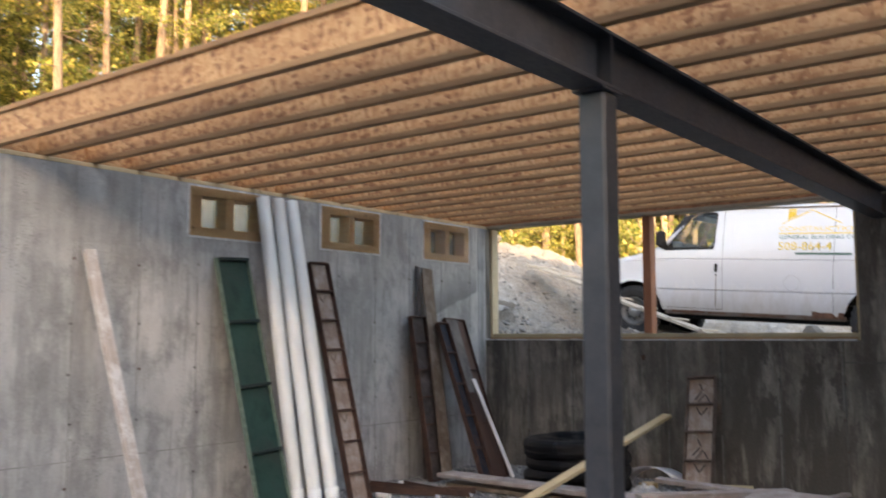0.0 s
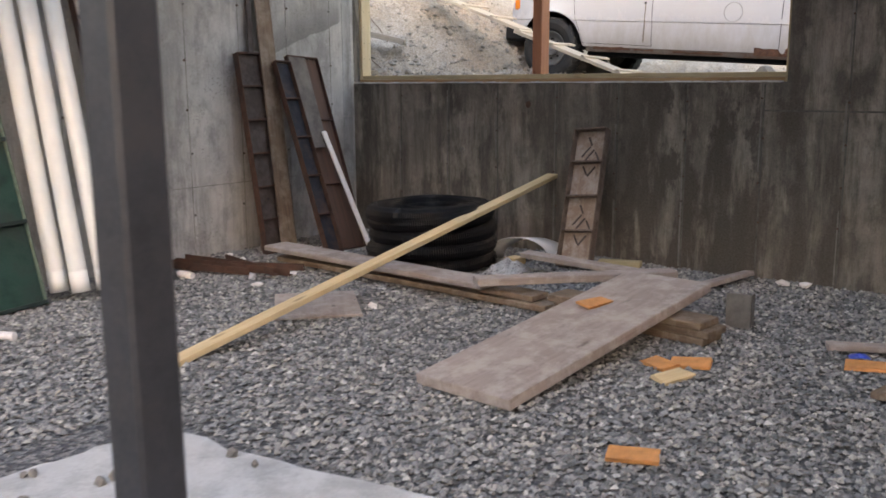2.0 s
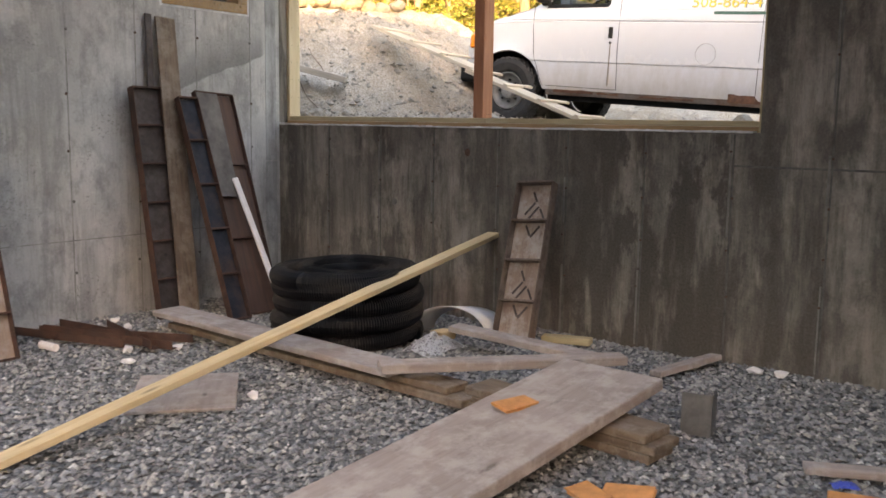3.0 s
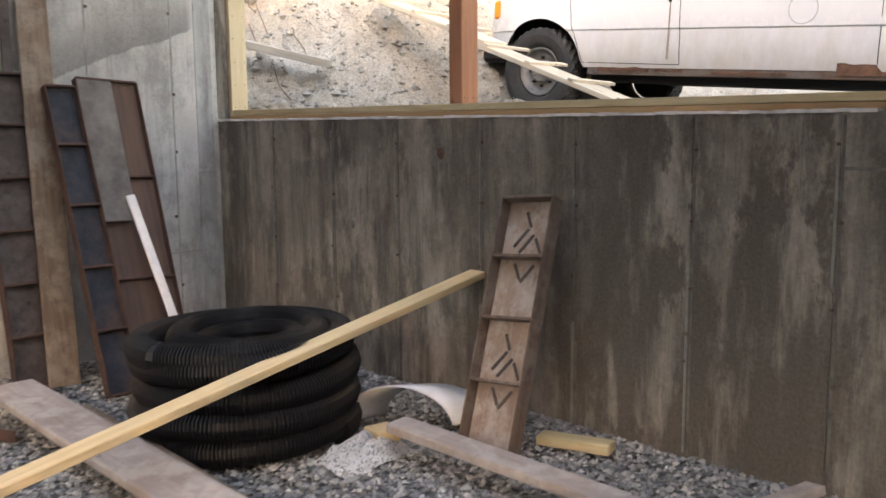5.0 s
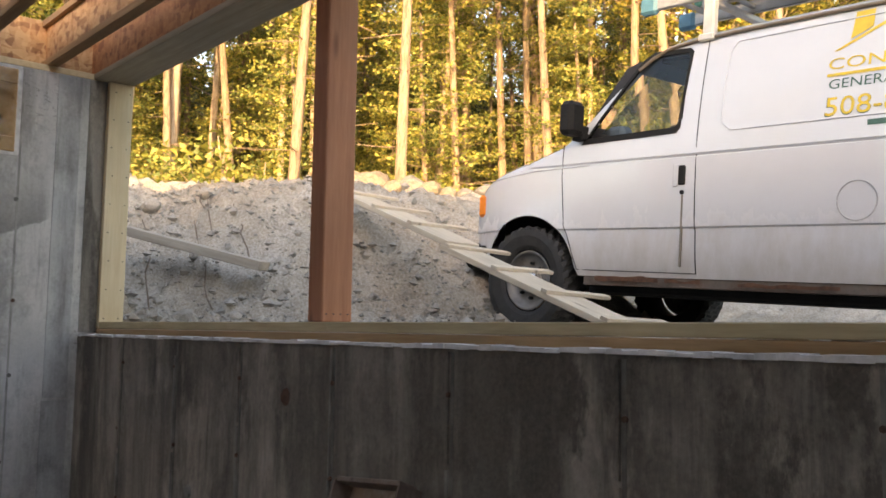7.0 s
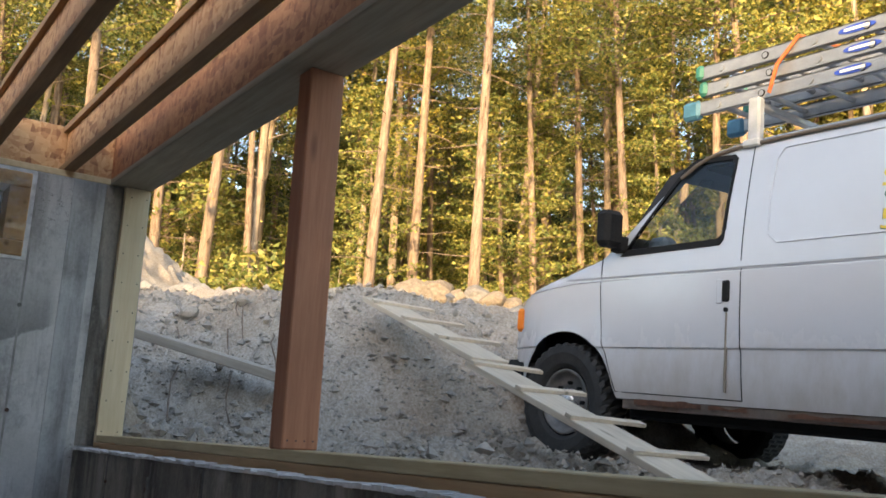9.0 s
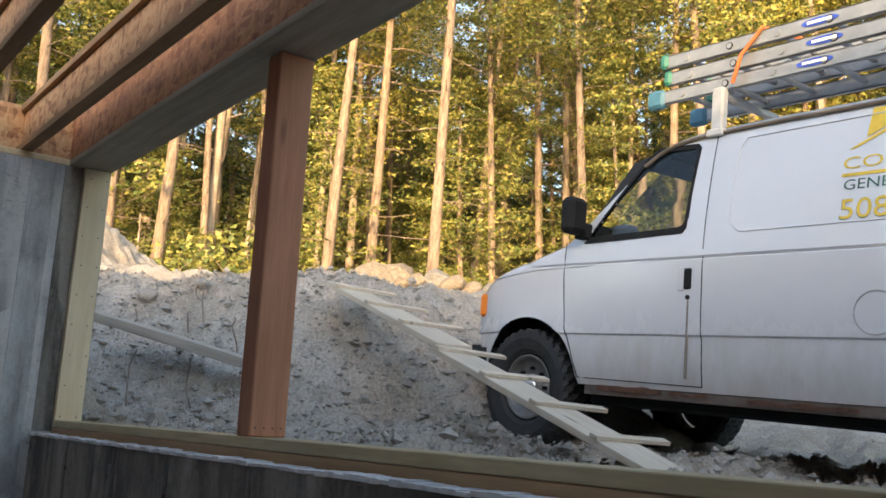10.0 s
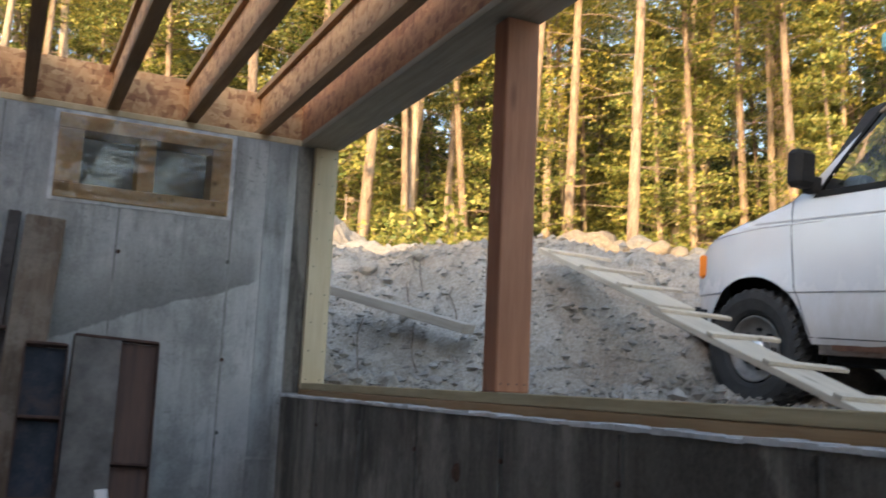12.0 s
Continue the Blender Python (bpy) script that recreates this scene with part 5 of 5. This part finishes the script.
# ---- plank ramp on the mound, lone plank, stones ----
ra, rb = Vector((-4.10, 11.72, 1.53)), Vector((-7.36, 11.88, 2.70))
m, L = lean(ra, rb, (0, -1, 0))
e = thing("plank_ramp", "pale plank ramp with cross cleats laid on the mound", "ramp", m)
part("plank", box(0, L * 0.56, -0.14, 0.14, 0, 0.038, 0.004), M_RAMP, e, "pale plank")
part("plank", box(L * 0.54, L, -0.14, 0.14, 0.0385, 0.076, 0.004), M_RAMP, e, "pale upper plank")
for k in range(7):
    x = 0.42 + (L - 0.62) * k / 6
    zz = 0.039 if x < L * 0.54 else 0.077
    bm = box(x - 0.028, x + 0.028, -0.36, 0.15, zz, zz + 0.022, 0.002)
    bmesh.ops.rotate(bm, cent=(x, 0, zz), matrix=Euler((0, 0, radians(rng.uniform(-6, 6)))).to_matrix(), verts=bm.verts)
    part("cleat", bm, M_RAMP, e, "thin cross cleat")
plank("weathered plank sticking out of the mound", (-8.28, 10.36, 2.45), (-7.12, 11.06, 2.125), (0.5, -1, 0.0), 0.16, 0.07, M_LONE, seed=61)


def boulder(name, label, x, y, s, seed, mat, group, sub=3, sink=0.12):
    bm = bmesh.new()
    bmesh.ops.create_icosphere(bm, subdivisions=sub, radius=1)
    for v in bm.verts:
        p = v.co.copy()
        d = 1 + 0.35 * noise.noise(p * 0.9 + Vector((seed * 3.3, 0, 0))) + 0.12 * noise.noise(p * 2.6 + Vector((0, seed, 0)))
        v.co = p * d
        for ax in (Vector((0.8, 0.3, 0.5)), Vector((-0.5, -0.6, 0.6)), Vector((0.1, -0.9, 0.1))):
            a = (ax + Vector((math.sin(seed), math.cos(seed * 2), 0)) * 0.4).normalized()
            k = v.co.dot(a)
            if k > 0.72:
                v.co -= a * (k - 0.72) * 0.85
    ob = part(name, bm, mat, None, smooth=False)
    ob.matrix_world = pose(x, y, ground_z(x, y) + s * 0.85 - s * sink, 0, 0, seed * 57) @ Matrix.Diagonal((s, s * 0.85, s * 0.72, 1))
    return tagged(ob, label, "boulder", group)


r = random.Random(77)
for k, (ang, dist, s, lab) in enumerate(((56.4, 14.6, 0.34, "pale"), (54.8, 14.8, 0.36, "pale"), (52.45, 14.8, 0.29, "grey"), (51.35, 14.5, 0.22, "tan"), (50.1, 14.6, 0.2, "tan"), (55.6, 15.0, 0.2, "tan"), (53.7, 14.6, 0.18, "rust-tinged"), (60.3, 14.4, 0.15, "pale"), (59.2, 14.5, 0.13, "grey"), (48.9, 14.8, 0.2, "grey"), (47.6, 14.8, 0.18, "grey"))):
    x, y = -1.47 - math.sin(radians(ang)) * dist, 8.3 + math.cos(radians(ang)) * dist
    boulder("boulder", "%s granite boulder on top of the bank" % lab, x, y, s, k + 1, M_ROCK if lab != "grey" else M_ROCKGREY, "boulders on the bank", sink=0.15)
# stones and clods strewn over the mound: one mass of small pieces
rs = np.random.RandomState(4)
vs, fs = [], []
base = np.array([(1, 0, 0), (-1, 0, 0), (0, 1, 0), (0, -1, 0), (0, 0, 1), (0, 0, -1)], float)
octf = [(0, 2, 4), (2, 1, 4), (1, 3, 4), (3, 0, 4), (2, 0, 5), (1, 2, 5), (3, 1, 5), (0, 3, 5)]
for k in range(22000):
    x, y = rs.uniform(-13.5, 1.0), rs.uniform(9.9, 17.5)
    if k < 17000:
        x, y = rs.uniform(-10.5, -3.5), rs.uniform(9.9, 13.2)
    s = 0.005 + 0.013 * rs.rand() ** 2 + 0.04 * rs.rand() ** 14
    p = base * s * rs.uniform(0.6, 1.3, (6, 1)) + rs.normal(0, s * 0.18, (6, 3))
    p[:, 2] *= 0.8
    a = rs.rand() * 6.28
    c2, s2 = math.cos(a), math.sin(a)
    o = len(vs)
    z = ground_z(x, y)
    vs += [(x + q[0] * c2 - q[1] * s2, y + q[0] * s2 + q[1] * c2, z + q[2] + s * 0.15) for q in p]
    fs += [(a2 + o, b2 + o, d2 + o) for a2, b2, d2 in octf]
tagged(part_data("strewn_stones", vs, fs, M_CLOD), "small stones and clods strewn over the sandy mound", "stones", kind="stuff")
for k, (x, y, s) in enumerate(((-6.9, 10.35, 0.10), (-6.7, 10.6, 0.06), (-7.3, 10.6, 0.06), (-5.1, 10.9, 0.05), (-6.3, 10.7, 0.06), (-8.6, 11.3, 0.07), (-9.0, 11.0, 0.09), (-7.9, 10.9, 0.07), (-4.6, 14.9, 0.14), (-3.2, 15.0, 0.17), (-2.6, 14.9, 0.15), (-4.0, 15.2, 0.2))):
    boulder("stone", "grey stone half buried in the sandy mound", x, y, s, 30 + k, M_CLOD, "stones on the mound", 2, 0.3)
r = random.Random(9)
for k in range(5):
    x0, y0 = -7.2 - 0.3 * k + r.uniform(-0.2, 0.2), 10.7 + r.uniform(-0.3, 0.5)
    pts = []
    for j in range(8):
        px, py = x0 - 0.16 * j + r.uniform(-0.03, 0.03), y0 + 0.06 * j + r.uniform(-0.03, 0.03)
        pts.append((px, py, ground_z(px, py) + 0.02 + 0.06 * math.sin(j)))
    v, f2 = sweep(pts, 0.006, 5)
    tagged(part_data("root", v, f2, M_OLDBOARD), "thin bare root lying on the sandy mound", "root", "roots")


# ---- forest ----
def leaf_mesh(centres, sizes, seed, slim=0.6):
    rs2 = np.random.RandomState(seed)
    c = np.asarray(centres, float)
    n5 = len(c)
    u = rs2.normal(size=(n5, 3)) * np.array([1, 1, 0.5])
    u /= np.linalg.norm(u, axis=1)[:, None]
    w = np.cross(u, rs2.normal(size=(n5, 3)))
    w /= np.linalg.norm(w, axis=1)[:, None]
    s = np.asarray(sizes)[:, None]
    v = np.stack([c + u * s, c - u * s * 0.8 + w * s * slim, c - u * s * 0.8 - w * s * slim], 1).reshape(-1, 3)
    return v.tolist(), [(3 * i, 3 * i + 1, 3 * i + 2) for i in range(n5)]


def tree(kind, seed, H):
    r = random.Random(seed)
    label, bark_m, leaf_m = {"pine": ("tall sunlit pine with a bare lower trunk", M_BARK, M_NEEDLE), "sapling": ("young pine with foliage down to the ground", M_BARK, M_NEEDLE), "pole": ("slim tall tree with a pale bare trunk in the sun", M_BARKP, M_LEAF), "leafy": ("forked broadleaf tree with yellow-green leaves", M_BARKP, M_LEAF), "bush": ("low yellow-green undergrowth bush", M_BARKP, M_NEEDLE)}[kind]
    e = thing("tree" if kind != "bush" else "bush", label, "tree" if kind != "bush" else "bush", group="forest")
    R = {"pole": 0.11, "pine": 0.14, "sapling": 0.07, "leafy": 0.14, "bush": 0.03}[kind] * H / {"pole": 18, "pine": 18, "sapling": 7, "leafy": 13, "bush": 2.2}[kind]
    bend = [r.uniform(-0.25, 0.25) for _ in range(4)]
    def spine(h):
        t = h / H
        return Vector((bend[0] * t + 0.25 * bend[1] * math.sin(4 * t), bend[2] * t + 0.25 * bend[3] * math.sin(5 * t), h))
    n6 = 14
    v, f2 = sweep([spine(H * k / n6) - Vector((0, 0, 0.3 if k == 0 else 0)) for k in range(n6 + 1)], R, 8, rfun=lambda i: R * (1.15 if i == 0 else 1) * (1 - 0.85 * i / n6) + 0.01)
    cs, sz = [], []

    def limb(p, d, ln, r0, n7=5, droop=0.0):
        nonlocal v, f2
        pts, q = [], Vector(p)
        dd = Vector(d).normalized()
        for j in range(n7 + 1):
            pts.append(q.copy())
            dd = (dd + Vector((r.uniform(-0.16, 0.16), r.uniform(-0.16, 0.16), r.uniform(-0.12, 0.12) - droop))).normalized()
            q = q + dd * ln / n7
        a, b = sweep(pts, r0, 4, rfun=lambda i: r0 * (1 - 0.8 * i / n7) + 0.003)
        o = len(v)
        v = list(v) + a
        f2 = list(f2) + [tuple(i + o for i in f) for f in b]
        return pts

    def clump(p, rad, count, size):
        for _ in range(count):
            d = Vector((r.gauss(0, 1), r.gauss(0, 1), r.gauss(0, 0.3)))
            cs.append(p + d * rad * 0.5)
            sz.append(size * r.uniform(0.6, 1.4))

    if kind == "pine":
        h = H * 0.12
        while h < H * 0.99:
            t = h / H
            live = t > r.uniform(0.36, 0.5)
            for _ in range(3 if live else 2):
                a = r.uniform(0, 6.283)
                ln = (0.4 + 2.7 * math.sin(math.pi * min(1, max(0, (t - 0.25) / 0.75))) ** 0.8) * r.uniform(0.6, 1.2) if live else r.uniform(0.5, 1.6)
                pts = limb(spine(h), (math.cos(a), math.sin(a), 0.25 if live else -0.05), ln, 0.022 if live else 0.014, 4, 0.03)
                if live:
                    for q in pts[1:]:
                        clump(q, 0.60, 64, 0.060)
            h += H * (0.033 if t > 0.4 else 0.05)
    elif kind == "pole":
        h = H * 0.2
        while h < H * 0.98:
            t = h / H
            a = r.uniform(0, 6.283)
            pts = limb(spine(h), (math.cos(a), math.sin(a), 0.55), r.uniform(0.5, 1.3) + 1.2 * max(0, t - 0.4), 0.018, 4)
            if t > 0.35:
                for q in pts[2:]:
                    clump(q, 0.7, 20, 0.075)
            h += H * 0.045
    elif kind == "sapling":
        h = H * 0.05
        while h < H:
            t = h / H
            for _ in range(4):
                a = r.uniform(0, 6.283)
                ln = (0.25 + 1.9 * (1 - t) ** 0.8) * r.uniform(0.7, 1.15)
                pts = limb(spine(h), (math.cos(a), math.sin(a), 0.3), ln, 0.012, 3, 0.02)
                for q in pts[1:]:
                    clump(q, 0.40, 40, 0.054)
            h += H * 0.055
    elif kind == "leafy":
        for _ in range(13):
            h = H * r.uniform(0.3, 0.95)
            a = r.uniform(0, 6.283)
            ln = r.uniform(1.5, 3.4) * (1.15 - h / H * 0.5)
            pts = limb(spine(h), (math.cos(a), math.sin(a), 0.75), ln, 0.05 * (1.2 - h / H), 6)
            for q in pts[2:]:
                clump(q, 0.75, 84, 0.052)
            for q in pts[3:]:
                sub = limb(q, (r.uniform(-1, 1), r.uniform(-1, 1), 0.3), 1.0, 0.012, 3)
                clump(sub[-1], 0.6, 64, 0.052)
    else:
        for _ in range(12):
            a = r.uniform(0, 6.283)
            pts = limb((0, 0, 0), (math.cos(a) * 0.7, math.sin(a) * 0.7, 1), H * r.uniform(0.6, 1), 0.012, 4)
            for q in pts[1:]:
                clump(q, 0.55, 30, 0.075)
    part_data("trunk", v, f2, bark_m, e, "tapered trunk with bare limbs", smooth=True)
    if cs:
        lv, lf = leaf_mesh(np.array([tuple(c) for c in cs]), sz, seed)
        part_data("crown", lv, lf, leaf_m, e, "ragged foliage with gaps")
    return e


protos = {"pine": [tree("pine", 100 + k, h) for k, h in enumerate((18, 20, 17, 21, 19))],
          "pole": [tree("pole", 500 + k, h) for k, h in enumerate((17, 19, 16))],
          "sapling": [tree("sapling", 200 + k, h) for k, h in enumerate((5.5, 7.5, 9.0, 6.5))],
          "leafy": [tree("leafy", 300 + k, h) for k, h in enumerate((12, 14, 11))],
          "bush": [tree("bush", 400 + k, h) for k, h in enumerate((1.8, 2.4, 2.0))]}
placed = {}


def plant(kind, x, y, rnd):
    k = rnd.randrange(len(protos[kind]))
    m = pose(x, y, ground_z(x, y) - 0.05, rnd.uniform(-4, 4), rnd.uniform(-4, 4), rnd.uniform(0, 360)) @ Matrix.Scale(rnd.uniform(0.8, 1.3), 4)
    if (kind, k) in placed:
        copy_thing(protos[kind][k], m)
    else:
        protos[kind][k].matrix_world = m
        placed[(kind, k)] = True


r = random.Random(31)
for kind, count, d0, d1 in (("pole", 30, 24, 36), ("pole", 40, 33, 50), ("pine", 34, 22, 31), ("pine", 56, 30, 46), ("pine", 20, 46, 58), ("sapling", 14, 38, 56), ("leafy", 10, 38, 56), ("bush", 30, 32, 44), ("sapling", 22, 40, 50), ("sapling", 22, 25, 34), ("sapling", 34, 32, 48), ("leafy", 12, 27, 38), ("leafy", 24, 36, 55), ("bush", 36, 22, 34)):
    for i in range(count):
        ang = -8 + 116 * (i + r.random()) / count
        d = r.uniform(d0, d1)
        plant(kind, -1.7 - math.sin(radians(ang)) * d, 8.3 + math.cos(radians(ang)) * d, r)
# pines out of view, added round the back for reflections
for i in range(14):
    ang = 112 + 236 * (i + r.random()) / 14
    d = r.uniform(36, 52)
    plant("pine", -1.0 - math.sin(radians(ang)) * d, 4 + math.cos(radians(ang)) * d, r)

# far woods: one ragged mass behind the single trees, shade painted into its colour
rs = np.random.RandomState(55)
nf = 120000
fa = np.radians(rs.uniform(-14, 114, nf))
fd = rs.uniform(60, 76, nf)
fxs, fys = -1.7 - np.sin(fa) * fd, 8.3 + np.cos(fa) * fd
tall = 17 + 5 * np.sin(fa * 23) * np.sin(fa * 9 + 1) + 3 * np.sin(fa * 61)
fz = 6.3 + tall * rs.rand(nf) ** 1.5
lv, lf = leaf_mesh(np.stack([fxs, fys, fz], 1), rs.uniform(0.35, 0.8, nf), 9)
tagged(part_data("far_woods", lv, lf, M_FARSHADE), "distant woodland foliage coloured dark as shade between the trees", "woods", kind="stuff")


# ---- loose gravel stones, the nearest as pieces of their own ----
rs = np.random.RandomState(12)
stone_meshes = []
for k in range(10):
    p = base * rs.uniform(0.65, 1.25, (6, 1)) + rs.normal(0, 0.16, (6, 3))
    p[:, 2] *= 0.62
    me = bpy.data.meshes.new("stone")
    me.from_pydata([tuple(q) for q in p], [], octf)
    me.materials.append(M_GRAVEL)
    stone_meshes.append(me)


def piece_mat():
    n = Nodes("gravel_piece")
    rnd = n.t.nodes.new("ShaderNodeObjectInfo").outputs["Random"]
    c = n.ramp(rnd, [(0.0, (0.07, 0.072, 0.08)), (0.4, (0.16, 0.165, 0.175)), (0.8, (0.26, 0.26, 0.26)), (1.0, (0.45, 0.44, 0.42))])
    return n.out(c, 0.85, n.noise(n.obj, 3, 3), 0.3, 0.1)


M_PIECE = piece_mat()
for me in stone_meshes:
    me.materials[0] = M_PIECE
n_piece = 0
while n_piece < 290:
    x, y = rs.uniform(-2.6, 0.2), rs.uniform(5.0, 6.6)
    if -3.0 < x < -1.95 and 5.7 < y:
        continue
    o = new("stone", stone_meshes[n_piece % 10])
    o.parent = floor
    s = rs.uniform(0.014, 0.026)
    o.matrix_world = pose(x, y, floor_z(x, y) + s * 0.3, 0, 0, rs.uniform(0, 360)) @ Matrix.Scale(s, 4)
    n_piece += 1
N = 62000
xs = rs.uniform(W + 0.01, 0.9, N)
ys = rs.uniform(3.3, B - 0.01, N)
keep = ~((xs > -3.6) & (xs < -0.9) & (ys < 4.75))
xs, ys = xs[keep], ys[keep]
n8 = len(xs)
siz = 0.011 + 0.012 * rs.rand(n8) ** 1.6
shape = base[None] * (siz[:, None, None] * rs.uniform(0.65, 1.3, (n8, 6, 1))) + rs.normal(0, 1, (n8, 6, 3)) * siz[:, None, None] * 0.17
shape[:, :, 2] *= 0.62
a = rs.rand(n8) * 6.283
ca, sa = np.cos(a)[:, None], np.sin(a)[:, None]
zz = np.array([floor_z(x, y) for x, y in zip(xs, ys)])
V8 = np.stack([shape[:, :, 0] * ca - shape[:, :, 1] * sa + xs[:, None], shape[:, :, 0] * sa + shape[:, :, 1] * ca + ys[:, None], shape[:, :, 2] + (zz + siz * rs.uniform(0.1, 0.6, n8))[:, None]], 2).reshape(-1, 3)
F8 = (np.array(octf)[None] + (np.arange(n8) * 6)[:, None, None]).reshape(-1, 3)
g8 = part_data("gravel", V8.tolist(), F8.tolist(), M_GRAVEL)
tagged(g8, "loose grey crushed stone covering the floor", "gravel", kind="stuff")
